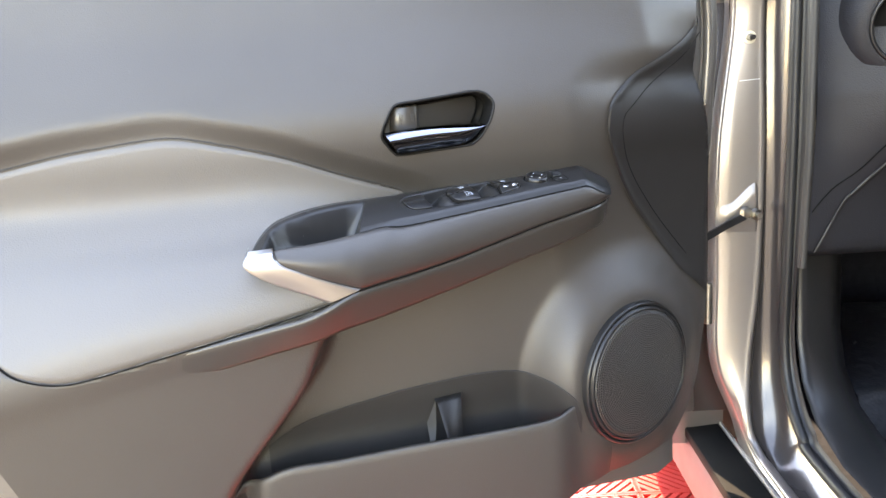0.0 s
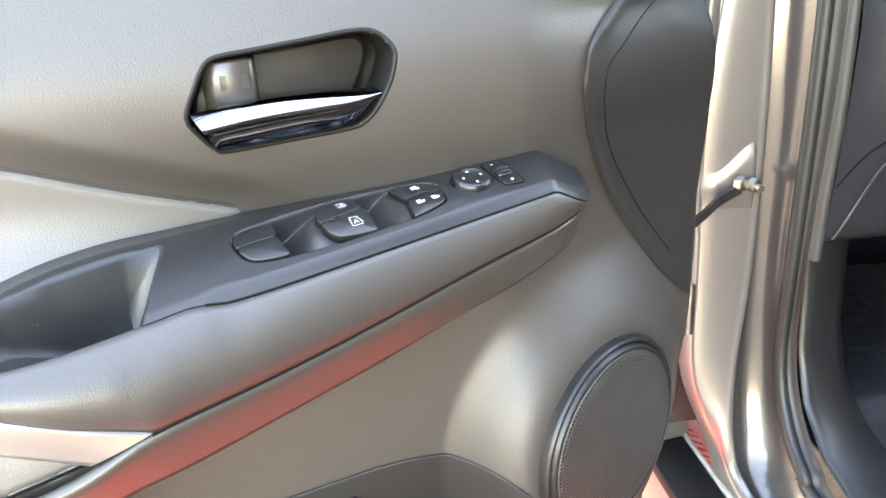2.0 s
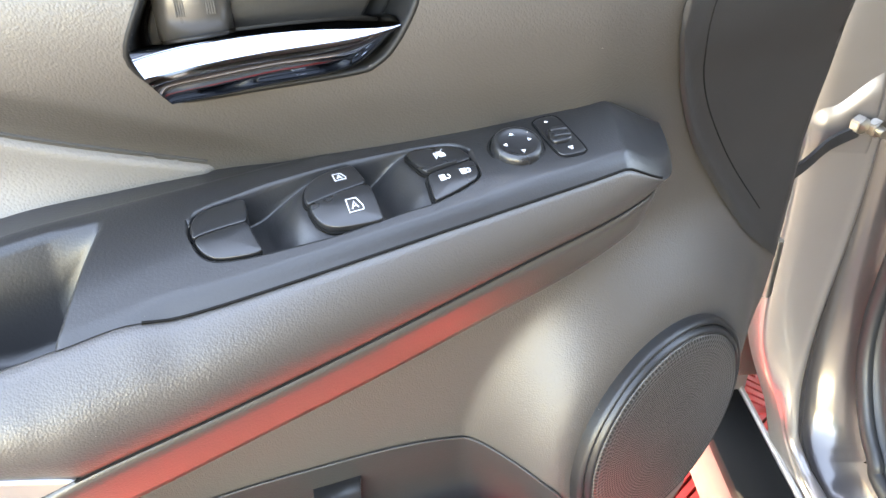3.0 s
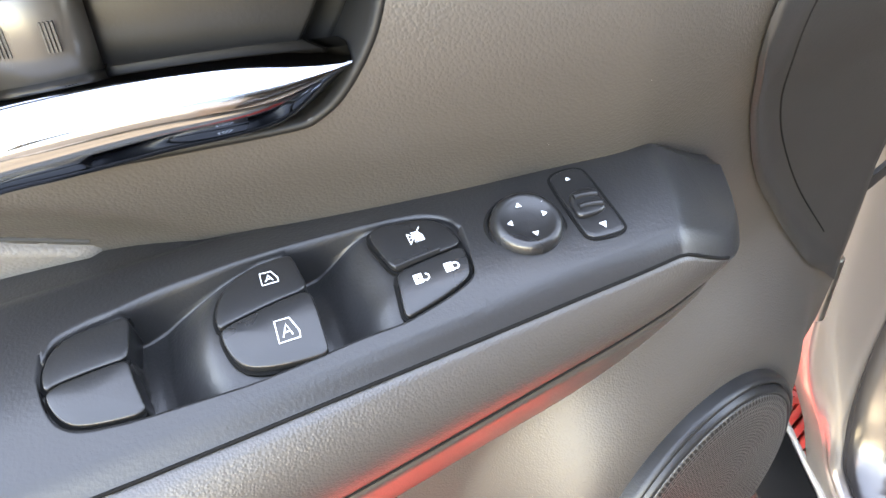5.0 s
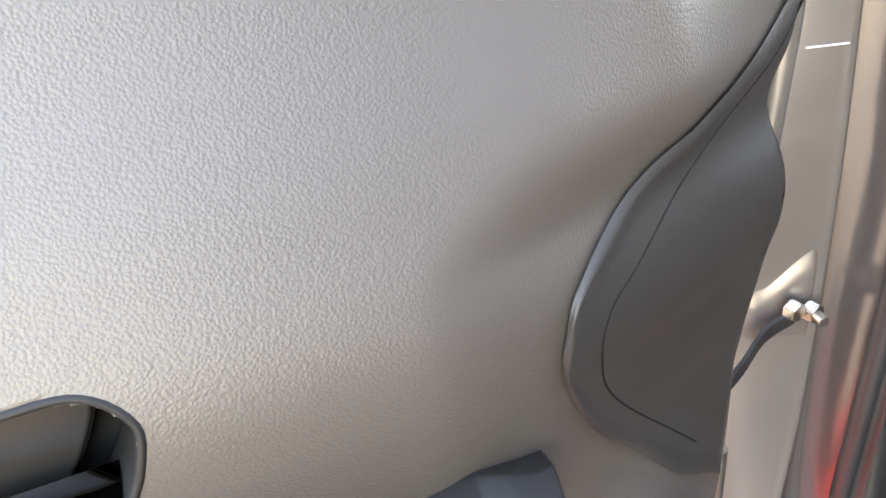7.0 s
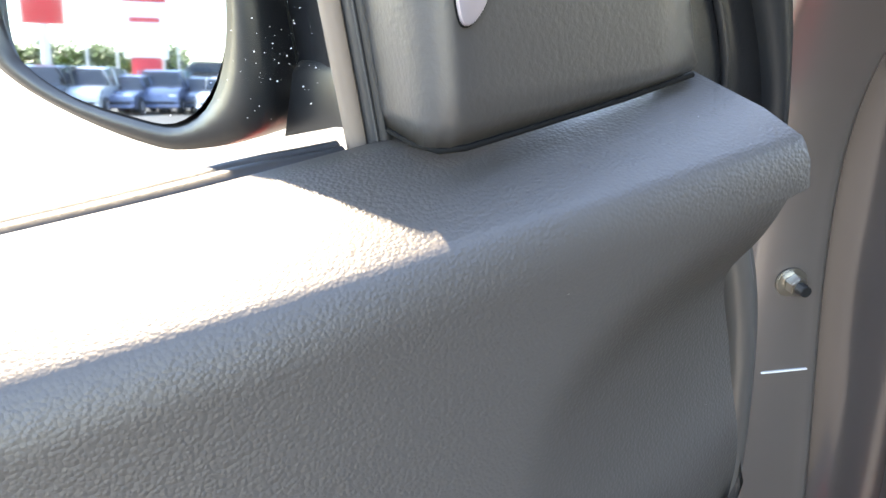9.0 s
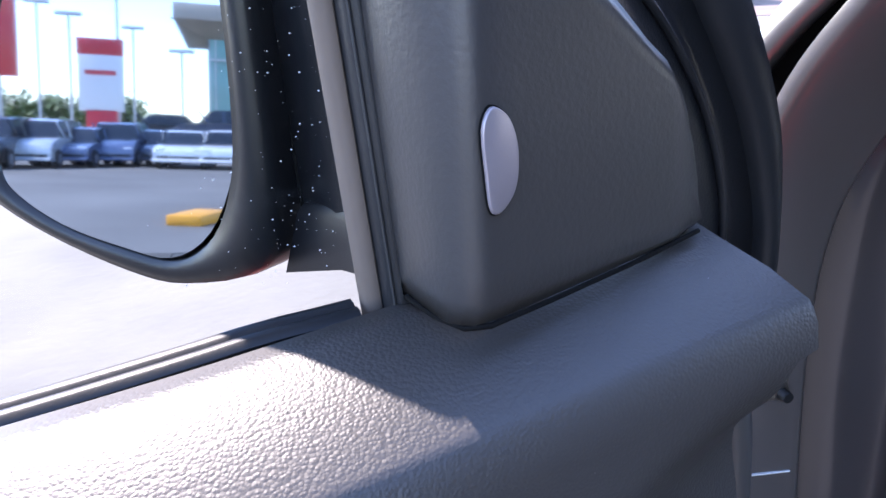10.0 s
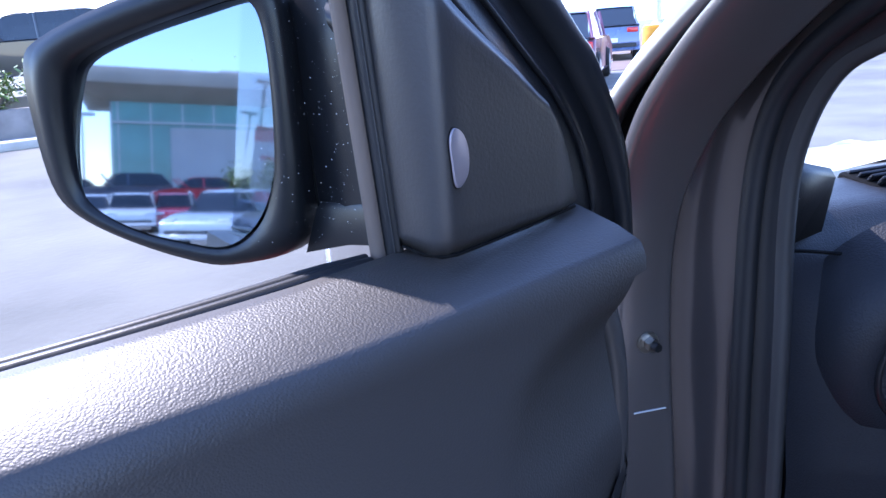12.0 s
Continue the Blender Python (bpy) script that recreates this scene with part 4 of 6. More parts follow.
def pocket_wall():
    rows = []
    for i in range(71):
        x = 0.095 + (0.655 - 0.095) * i / 70
        zt = lip_z(x)
        row = [(x, pocket_face(x, zt) + 0.030, zt - 0.11), (x, pocket_face(x, zt) + 0.010, zt - 0.03), (x, pocket_face(x, zt) + 0.0085, zt - 0.003), (x, pocket_face(x, zt) + 0.006, zt), (x, pocket_face(x, zt) + 0.002, zt + 0.0004), (x, pocket_face(x, zt), zt - 0.0025)]
        for k in range(1, 16):
            z = zt - 0.0025 - (zt - 0.0025 - 0.380) * k / 15
            row.append((x, pocket_face(x, z), z))
        rows.append(row)
    return loft("map_pocket", rows, TRIM)


pocket = part("map_pocket", pocket_wall(), door, "open map pocket along the bottom of the door")


def liner():
    rows = []
    for i in range(61):
        x = 0.168 + (0.574 - 0.168) * i / 60
        a, b = 0.40, arch_z(x)
        rows.append([(x, trim_y(x, a + (b - a) * k / 14) - 0.002 + 0.004 * (1 - step(0.9, 1.0, 1 - k / 140)) * 0, a + (b - a) * k / 14) for k in range(15)])
    return loft("pocket_liner", rows, POD)


part("pocket_liner", liner(), pocket, "smooth dark pocket liner")
part("pocket_seam", tube("pocket_seam", [(x / 1000, trim_y(x / 1000, arch_z(x / 1000)) - 0.0018, arch_z(x / 1000)) for x in range(200, 575, 4)], 0.0009, SEALGREY, 6), pocket)
part("pocket_divider", loft("pocket_divider", [[(0.386, 0.752, 0.531), (0.386, 0.744, 0.531), (0.388, 0.738, 0.528), (0.396, 0.718, 0.478), (0.398, 0.71, 0.46)], [(0.421, 0.752, 0.5345), (0.421, 0.744, 0.5345), (0.420, 0.738, 0.531), (0.414, 0.718, 0.480), (0.412, 0.71, 0.46)], [(0.425, 0.756, 0.5345), (0.424, 0.754, 0.5345), (0.423, 0.752, 0.531), (0.417, 0.745, 0.480), (0.415, 0.74, 0.46)]], SMOOTHP), pocket, "moulded divider in the map pocket")
part("pocket_divider", loft("pocket_divider", [[(0.374, 0.750, 0.50), (0.373, 0.735, 0.482), (0.372, 0.72, 0.46)], [(0.388, 0.750, 0.531), (0.384, 0.738, 0.500), (0.376, 0.722, 0.462)]], SEALGREY), pocket)

# ---- steel shell of the door, seen past the trim at the hinge end and below
shell_x = curve([(0.33, 0.75), (0.44, 0.80), (0.56, 0.836), (0.70, 0.838), (0.75, 0.838), (0.80, 0.842), (0.85, 0.846), (0.90, 0.849), (0.96, 0.853), (1.03, 0.850), (1.10, 0.830)])


def shell():
    rows = []
    for k in range(61):
        z = 0.335 + (1.105 - 0.335) * k / 60
        e = shell_x(z)
        zt = max(0.40, z)
        deep = max(0.0, trim_y(min(e, trim_end(zt)), zt) + 0.008 - 0.823) * (1 - step(0.88, 0.95, z))
        out = 0.915 - 0.05 * step(0.85, 1.11, z)
        row = [(x, max(0.79, trim_y(x, zt) + 0.012), z) for x in (-0.05, 0.1, 0.3, 0.45, 0.55, 0.62, 0.68, 0.73, 0.77)]
        rows.append([(-0.24, 0.79, z)] + row + [(e - 0.034, 0.823 + deep, z), (e - 0.022, 0.820 + deep, z), (e - 0.010, 0.823 + deep, z), (e - 0.003, 0.831 + deep, z), (e, min(0.842 + deep, 0.88), z), (e, min(0.853 + deep, 0.885), z), (e - 0.004, max(0.86, 0.856 + deep), z), (e - 0.006, max(0.875, 0.862 + deep), z), (e - 0.006, out - 0.006, z), (e - 0.012, out, z), (0.3, out + 0.012, z), (-0.24, out, z)])
    return loft("door_shell", rows, EDGEPAINT, close=True, caps=True)


part("door_shell", shell(), door, "gunmetal painted steel door shell")
part("door_edge_bead", tube("door_edge_bead", [(shell_x(z / 100) - 0.023, 0.822, z / 100) for z in range(88, 109, 2)], 0.0080, EDGEPAINT, 12), door, "rounded metal bead of the door edge")
hinge = part("door_hinge", box("door_hinge", (0.022, 0.02, 0.046), (0.852, 0.874, 0.566), STEEL, 0.004), door, "small steel door hinge")
part("hinge_pin", cylinder("hinge_pin", 0.007, 0.007, 0.066, (0.860, 0.866, 0.566), STEEL, 14, 0.001), hinge)

# belt seal and window
for y, r in ((0.8185, 0.0032), (0.8245, 0.0036)):
    part("belt_seal", tube("belt_seal", [(x / 1000, y + 0.004 * step(0.5, 0.68, x / 1000), belt_z(x / 1000) + 0.0115 - 0.0025 * step(0.62, 0.66, x / 1000)) for x in range(-220, 662, 12)], r, RUBBER, 8, 1.2), door, "black rubber window belt seal")
part("belt_moulding", tube("belt_moulding", [(x / 1000, 0.8335 + 0.004 * step(0.5, 0.68, x / 1000), belt_z(x / 1000) + 0.003) for x in range(-220, 650, 12)], 0.004, HOUSING, 8), door)
pane = part("window_pane", loft("window_pane", [[(-0.23, 0.8265, 1.09), (-0.23, 0.80, 1.50)], [(0.2, 0.827, 1.09), (0.2, 0.80, 1.52)], [(0.661, 0.830, 1.09), (0.650, 0.823, 1.33)]], PANE, smooth=False), door, "clear door window with water spots")
pane.visible_shadow = False


def spots():
    random.seed(11)
    verts, faces = [], []
    for i in range(200):
        x, z = 0.655 - abs(random.gauss(0, 0.022)), 1.145 + 0.125 * random.random() ** 1.1
        s = 0.00009 + 0.0002 * random.random() ** 3
        a = random.random() * 3
        k = len(verts)
        n = 6
        verts += [(x + s * math.cos(a + 2 * math.pi * j / n) * (1 + 0.5 * random.random()), 0.8275, z + s * math.sin(a + 2 * math.pi * j / n) * 0.9) for j in range(n)]
        faces.append(tuple(range(k, k + n)))
    return mesh("water_spots", verts, faces, WHITE, False)


tagged(part("water_spots", spots(), pane, "dried water spots on the glass"), kind="stuff")

# frame strips beside the window
def lean(x, z):
    """The window's front edge leans back as it rises."""
    return x - 0.062 * (z - 1.136)


HEIGHTS = (1.116, 1.16, 1.20, 1.25, 1.31)
part("glass_run", loft("glass_run", [[(lean(x, z), y, z) for x, y in ((0.6640, 0.829), (0.6640, 0.8165), (0.6650, 0.8135), (0.6668, 0.8120), (0.6690, 0.8112), (0.6720, 0.8160))] for z in HEIGHTS], RUBBER), door, "black rubber glass run")
part("glass_run_line", tube("glass_run_line", [(lean(0.6651, z), 0.8128, z) for z in HEIGHTS], 0.0005, SEALGREY, 6), door)
part("division_bar", loft("division_bar", [[(lean(x, z), y, z) for x, y in ((0.6588, 0.829), (0.6588, 0.8240), (0.6596, 0.8222), (0.6632, 0.8205), (0.6640, 0.8215), (0.6640, 0.829))] for z in HEIGHTS], BARGREY), door, "grey window division bar")


def sail_y(x):
    return 0.775 + 0.2 * (x - 0.68)


def sail():
    """Triangular cover inside the mirror foot, its rear edge rolled over to the glass."""
    lowz = curve([(0.667, 1.1390), (0.672, 1.1395), (0.684, 1.1400), (0.72, 1.1408), (0.776, 1.1428)])
    high = curve([(0.667, 1.274), (0.6855, 1.2555), (0.704, 1.2405), (0.7265, 1.2235), (0.746, 1.2068), (0.7515, 1.2035), (0.7640, 1.1850), (0.7718, 1.166), (0.7765, 1.150)])
    rows = []
    cols = [(0.6675, 0.812), (0.6678, 0.805), (0.6682, 0.796), (0.6688, 0.788), (0.6698, 0.7825), (0.6718, 0.7785), (0.6748, 0.7755), (0.679, 0.7752)]
    cols += [(0.68 + (0.7765 - 0.68) * i / 20, None) for i in range(1, 21)]
    for x, y in cols:
        y = sail_y(x) if y is None else y
        a, b = lowz(x), high(x)
        row = [(x, y + 0.012, a + 0.002)]
        for k in range(17):
            t = k / 16
            e = min(t, 1 - t) * (b - a)
            row.append((x - 0.055 * max(0.0, a + (b - a) * t - 1.14) * step(0.777, 0.80, y) * (1 - step(0.667, 0.70, x)), y + 0.003 * (1 - step(0, 0.004, e)) + 0.004 * step(0.755, 0.7765, x), a + (b - a) * t))
        row.append((x, y + 0.012, b - 0.001))
        rows.append(row)
    return loft("sail_cover", rows, SAIL)


sail_ob = part("sail_cover", sail(), door, "dark triangular plastic cover inside the mirror")
# black tube that draws the shadow line in the gap under the cover
part("cover_gap", tube("cover_gap", [(x, y + 0.0015, z) for x, y, z in ((0.6672, 0.806, 1.1400), (0.6690, 0.790, 1.1390), (0.6725, 0.779, 1.1388), (0.679, 0.7755, 1.1393), (0.70, 0.779, 1.1400), (0.74, 0.787, 1.1412), (0.772, 0.794, 1.1430))], 0.0009, GAP, 8), sail_ob)
EMB = [(0.6758, 1.195), (0.6785, 1.2008), (0.682, 1.2008), (0.6862, 1.197), (0.6888, 1.190), (0.6890, 1.182), (0.6872, 1.1755), (0.683, 1.1710), (0.6795, 1.1700), (0.6775, 1.1730), (0.6765, 1.183)]
EMB = [(0.6822 + (x - 0.6822) * 0.87, 1.1855 + (z - 1.1855) * 0.88) for x, z in EMB]
part("emblem_gap", slab("emblem_gap", [(x, sail_y(x) - 0.0001, z) for x, z in rounded([((x - 0.682) * 1.06 + 0.682, (z - 1.1855) * 1.035 + 1.1855) for x, z in EMB], 3)], (0.2, -1, 0), 0.0004, GAP), sail_ob)
part("emblem_plate", slab("emblem_plate", [(x, sail_y(x), z) for x, z in rounded(EMB, 3)], (0.2, -1, 0), 0.0016, EMBLEM, 0.0006), sail_ob, "pinkish grey oval badge plate")


def frame_rows():
    """Door frame in front of the cover: inner flange, groove and outer weatherstrip, leaning back to the roof."""
    inn = spline([(0.770, 0.801, 1.128), (0.770, 0.801, 1.155), (0.761, 0.799, 1.181), (0.747, 0.796, 1.198), (0.721, 0.791, 1.2215), (0.692, 0.785, 1.2495), (0.655, 0.779, 1.281), (0.55, 0.76, 1.375), (0.35, 0.735, 1.46), (0.0, 0.70, 1.53)], 5)
    mid = spline([(0.842, 0.832, 1.090), (0.840, 0.830, 1.125), (0.824, 0.828, 1.171), (0.797, 0.826, 1.215), (0.777, 0.824, 1.238), (0.735, 0.818, 1.280), (0.69, 0.81, 1.325), (0.57, 0.79, 1.41), (0.36, 0.76, 1.50), (0.0, 0.73, 1.57)], 5)
    out = spline([(0.853, 0.833, 1.075), (0.853, 0.832, 1.110), (0.8475, 0.831, 1.165), (0.823, 0.829, 1.219), (0.806, 0.827, 1.238), (0.765, 0.822, 1.285), (0.715, 0.815, 1.335), (0.59, 0.795, 1.425), (0.37, 0.765, 1.515), (0.0, 0.735, 1.585)], 5)
    return inn, mid, out


fin, fmid, fout = frame_rows()
part("frame_flange", loft("frame_flange", [[a + Vector((0, 0.012, 0)), a, a.lerp(m, 0.22) + Vector((0.001, 0.004, 0)), a.lerp(m, 0.45) + Vector((0.0, 0.001, 0)), a.lerp(m, 0.62) + Vector((0, 0.006, 0)), a.lerp(m, 0.85) + Vector((0, 0.008, 0)), m + Vector((0, 0.002, 0)), m + Vector((0.001, 0.012, 0))] for a, m in zip(fin, fmid)], SMOOTHP), door, "dark door frame flange")
part("frame_highlight", tube("frame_highlight", [a.lerp(m, 0.47) + Vector((0, -0.0005, 0)) for a, m in zip(fin, fmid)], 0.0016, SMOOTHP, 8), door)
part("frame_weatherstrip", loft("frame_weatherstrip", [[m + Vector((0, 0.006, 0)), m + Vector((0.0, -0.002, 0)), m.lerp(o, 0.4) + Vector((0, -0.007, 0)), m.lerp(o, 0.8) + Vector((0, -0.006, 0)), o + Vector((0.002, 0.001, 0)), o + Vector((0.002, 0.014, 0)), o + Vector((-0.01, 0.03, 0))] for m, o in zip(fmid, fout)], RUBBER), door, "black rubber frame weatherstrip")

# ---- outside mirror
MN = Vector((-0.77, -0.64, 0)).normalized()
MS = Vector((-0.64, 0.77, 0)).normalized()
MQ = Vector((0.61, 0.935, 0))
MTILT = math.tan(radians(6.5))
GLASS = [(-0.0455, 1.262), (-0.0505, 1.243), (-0.0495, 1.205), (-0.044, 1.167), (-0.030, 1.141), (-0.008, 1.1285), (0.02, 1.131), (0.0533, 1.138), (0.08, 1.150), (0.0915, 1.164), (0.093, 1.195), (0.0885, 1.224), (0.0796, 1.241), (0.047, 1.2525), (0.0, 1.2625), (-0.03, 1.2675)]
RIMO = [(-0.0600, 1.273), (-0.0645, 1.250), (-0.0640, 1.205), (-0.062, 1.160), (-0.053, 1.127), (-0.012, 1.1155), (0.02, 1.118), (0.0655, 1.131), (0.099, 1.147), (0.1135, 1.166), (0.1175, 1.205), (0.1150, 1.243), (0.0980, 1.257), (0.050, 1.271), (0.0, 1.280), (-0.035, 1.282)]


def mpt(s, z, back=0.0, tilt=0.0):
    p = MQ + MS * s - MN * back
    p = p - MN * ((z - 1.2) * tilt) * 1.0
    return Vector((p.x, p.y, z))


def ringm(poly, scale=1.0, back=0.0, shift=0.0, n=4):
    cs, cz = 0.026, 1.198
    return [mpt(cs + (p.x - cs) * scale + shift, cz + (p.y - cz) * scale, back) for p in closed_spline([(a, b, 0) for a, b in poly], n)]


def housing():
    rows = [ringm(GLASS, 1.0, 0.010), ringm(GLASS, 1.005, 0.002), ringm(GLASS, 1.03, -0.004)]
    half = [[a.lerp(b, t) for a, b in zip(ringm(GLASS, 1.03, -0.004), ringm(RIMO, 1.0, 0.0))] for t in (0.5,)]
    rows += [[p + MN * 0.0025 for p in half[0]]]
    rows += [ringm(RIMO, 0.985, -0.003), ringm(RIMO, 1.0, 0.003), ringm(RIMO, 1.015, 0.02), ringm(RIMO, 1.0, 0.045), ringm(RIMO, 0.92, 0.066), ringm(RIMO, 0.72, 0.083), ringm(RIMO, 0.4, 0.092), ringm(RIMO, 0.02, 0.094)]
    return loft("mirror_housing", rows, HOUSING, close=True)


mir = part("mirror_housing", housing(), door, "black outside mirror housing")
part("mirror_glass", mesh("mirror_glass", [mpt(p.x, p.y, 0.0035, MTILT) for p in closed_spline([(a, b, 0) for a, b in GLASS], 4)], [tuple(range(64))], MIRROR, False), mir, "clean mirror glass")
part("housing_split", tube("housing_split", [mpt(-0.0655 + 0.004 * (z - 1.12) / 0.15, z, 0.012 + 0.01 * abs(z - 1.2)) for z in (1.125, 1.16, 1.20, 1.24, 1.275)], 0.0011, GAP, 6), mir)
part("mirror_foot", loft("mirror_foot", [[(0.652, 0.900, 1.1210), (0.6575, 0.890, 1.1480), (0.6605, 0.889, 1.1520), (0.70, 0.905, 1.155), (0.715, 0.91, 1.1210)], [(0.6665, 0.870, 1.1285), (0.6660, 0.870, 1.1490), (0.6680, 0.870, 1.1530), (0.715, 0.88, 1.155), (0.73, 0.88, 1.1285)], [(0.672, 0.838, 1.1330), (0.671, 0.838, 1.1510), (0.672, 0.838, 1.1550), (0.75, 0.84, 1.156), (0.78, 0.84, 1.1330)]], HOUSING, close=True, caps=True), mir, "black mirror foot")
part("mirror_neck", loft("mirror_neck", [[(0.690, 0.925, z), (0.664 + d, 0.902, z), (0.661 + d, 0.893, z), (0.668, 0.866, z), (0.673, 0.838, z), (0.76, 0.85, z)] for z, d in ((1.149, 0.0), (1.18, -0.001), (1.22, -0.003), (1.262, -0.006), (1.268, 0.004))], HOUSING, caps=True), mir, "black neck behind the mirror housing")
part("neck_step", loft("neck_step", [[(0.668, 0.866, z0), (0.664, 0.862, z0 - 0.004), (0.664, 0.861, z0 - 0.012), (0.668, 0.864, z0 - 0.016)] for z0 in (1.262,)] + [[(0.676, 0.838, 1.247), (0.672, 0.834, 1.243), (0.672, 0.833, 1.235), (0.676, 0.836, 1.231)]], HOUSING), mir)

# ---------------------------------------------------------------- the car round the doorway
CM = Matrix(((0.97, 0.25, 0, 0.985), (-0.25, 0.97, 0, 0.89), (0, 0, 1, 0), (0, 0, 0, 1)))


def C(u, v, z):
    """u to the car's right, v to its front, z up from the ground."""
    return CM @ Vector((u, v, z))


car = thing("car", CM @ Matrix.Translation((0, -0.5, 0.0)), "gunmetal car with its front door open", "car")
flange = [(-0.80, 1.50), (-0.36, 1.367), (-0.235, 1.310), (-0.150, 1.257), (-0.085, 1.209), (-0.034, 1.157), (0.004, 1.085), (0.014, 0.985), (0.004, 0.80), (-0.008, 0.60), (-0.026, 0.46), (-0.05, 0.375), (-0.08, 0.318), (-0.20, 0.300), (-0.75, 0.295), (-1.35, 0.295)]
wsl = [(-0.80, 1.462), (-0.36, 1.336), (-0.245, 1.286), (-0.165, 1.247), (-0.110, 1.2105), (-0.080, 1.168), (-0.066, 1.10), (-0.063, 0.985), (-0.062, 0.80), (-0.055, 0.60), (-0.053, 0.49), (-0.076, 0.42), (-0.125, 0.368), (-0.21, 0.345), (-0.75, 0.335), (-1.35, 0.335)]
wsr = [(-0.80, 1.448), (-0.36, 1.322), (-0.252, 1.268), (-0.174, 1.2265), (-0.122, 1.199), (-0.093, 1.147), (-0.086, 1.085), (-0.088, 0.985), (-0.087, 0.80), (-0.071, 0.60), (-0.073, 0.50), (-0.098, 0.435), (-0.148, 0.388), (-0.235, 0.364), (-0.75, 0.352), (-1.35, 0.352)]
face_u = [-0.072, -0.072, -0.072, -0.072, -0.072, -0.070, -0.062, -0.060, -0.083, -0.088, -0.092, -0.067, -0.053, -0.05, -0.05, -0.05]
lip_u = [0.0] * 8 + [0.001, -0.007, -0.026, -0.034, -0.026, -0.018, -0.018, -0.018]      # the inner lip swings out into the sill


def rail(vz, us, du=0.0, dn=0.0):
    us = us if isinstance(us, list) else [us] * len(vz)
    pts = [Vector((u, a, b)) for u, (a, b) in zip(us, vz)]
    sm = spline(pts, 7)
    out = []
    for i, p in enumerate(sm):
        d = sm[min(i + 1, len(sm) - 1)] - sm[max(i - 1, 0)]
        n = Vector((0, d.z, -d.y)).normalized()              # away from the doorway
        n = -n if n.y < 0 and abs(n.y) > abs(n.z) else n
        if abs(n.y) <= abs(n.z):
            n = n if (n.z > 0) == (p.z > 0.8) else -n
        out.append(C(p.x + du, p.y + n.y * dn, p.z + n.z * dn))
    return out


def skin(name, rails, mat, parent, label="", **k):
    return part(name, loft(name, [list(r) for r in zip(*rails)], mat, **k), parent, label)


R_face0 = [a.lerp(b, step(1.02, 1.12, a.z)) for a, b in zip(rail(flange, face_u, dn=0.040), rail(flange, face_u, dn=0.012))]


def turned(us, low, high):
    """A rail whose stand-off changes above the belt."""
    return [a.lerp(b, step(1.03, 1.13, a.z)) for a, b in zip(rail(flange, us, dn=low), rail(flange, us, dn=high))]


R_face1 = turned([u - 0.0006 for u in face_u], -0.0005, 0.0060)
R_edge1 = turned([u + 0.0010 for u in face_u], -0.0036, 0.0032)
R_edge2 = turned([u + 0.0045 for u in face_u], -0.0050, 0.0010)
R_face2 = turned([0.6 * u + 0.4 * (-0.026 + d) for u, d in zip(face_u, lip_u)], -0.0078, -0.0052)
R_face3 = rail(flange, [-0.026 + d for d in lip_u], dn=-0.0117)
R_fl0 = rail(flange, [-0.0205 + d for d in lip_u], dn=-0.0121)
R_fl1 = rail(flange, [-0.0170 + d for d in lip_u], dn=-0.0131)
R_fl2 = rail(flange, [-0.0142 + d for d in lip_u], dn=-0.0124)
R_fl3 = rail(flange, [-0.0125 + d for d in lip_u], dn=-0.0050)
R_gr1 = rail(flange, [0.0030 + 0.6 * d for d in lip_u], dn=0.022)
R_gr2 = rail(wsl, 0.007, dn=0.022)
R_gr3 = rail(wsl, 0.020, dn=0.002)
pillar = skin("door_pillar", [R_face0, R_face1, R_edge1, R_edge2, R_face2, R_face3, R_fl0, R_fl1, R_fl2, R_fl3], PAINT, car, "glossy gunmetal door pillar and sill")
# same gunmetal as the pillar, coloured darker where the step lies in shade
skin("door_jamb", [R_fl3, R_gr1, R_gr2, R_gr3], JAMB, car, "glossy inner step of the door jamb, its paint darkened for shade")
skin("doorway_weatherstrip", [rail(wsl, -0.001, dn=0.003), rail(wsl, -0.002, dn=-0.004), rail(wsl, 0.002, dn=-0.010), rail(wsl, 0.008, dn=-0.011), rail(wsl, 0.012, dn=-0.007), rail(wsl, 0.014, dn=-0.002), rail(wsr, 0.013, dn=0.002), rail(wsr, 0.015, dn=0.0)], RUBBER, car, "black rubber doorway weatherstrip")
lip_line = wsr[:9] + [(-0.080, 0.70), (-0.076, 0.622)]
skin("trim_edge", [rail(lip_line, 0.014, dn=0.002), rail(lip_line, 0.015, dn=-0.005), rail(lip_line, 0.019, dn=-0.008), rail(lip_line, 0.025, dn=-0.006), rail(lip_line, 0.028, dn=0.010)], SEALGREY, car, "grey inner lip of the doorway seal")

# pillar outside and the gap between fender and doorway
ext = [(-0.80, 1.50), (-0.36, 1.372), (-0.235, 1.316), (-0.145, 1.262), (-0.070, 1.218), (0.0, 1.168), (0.045, 1.115), (0.06, 1.06)]
skin("pillar_gap", [rail(flange[:8], face_u[:8], dn=0.0110), rail(flange[:8], -0.050, dn=0.014), rail(ext, -0.036, dn=-0.002), rail(ext, -0.040, dn=0.020)], GAP, car)
skin("pillar_outside", [rail(ext, -0.040, dn=0.018), rail(ext, -0.052, dn=0.010), rail(ext, -0.058, dn=0.010), rail(ext, -0.062, dn=0.017), rail(ext, -0.055, dn=0.031), rail(ext, -0.035, dn=0.045)], PAINT, car, "gunmetal roof pillar")


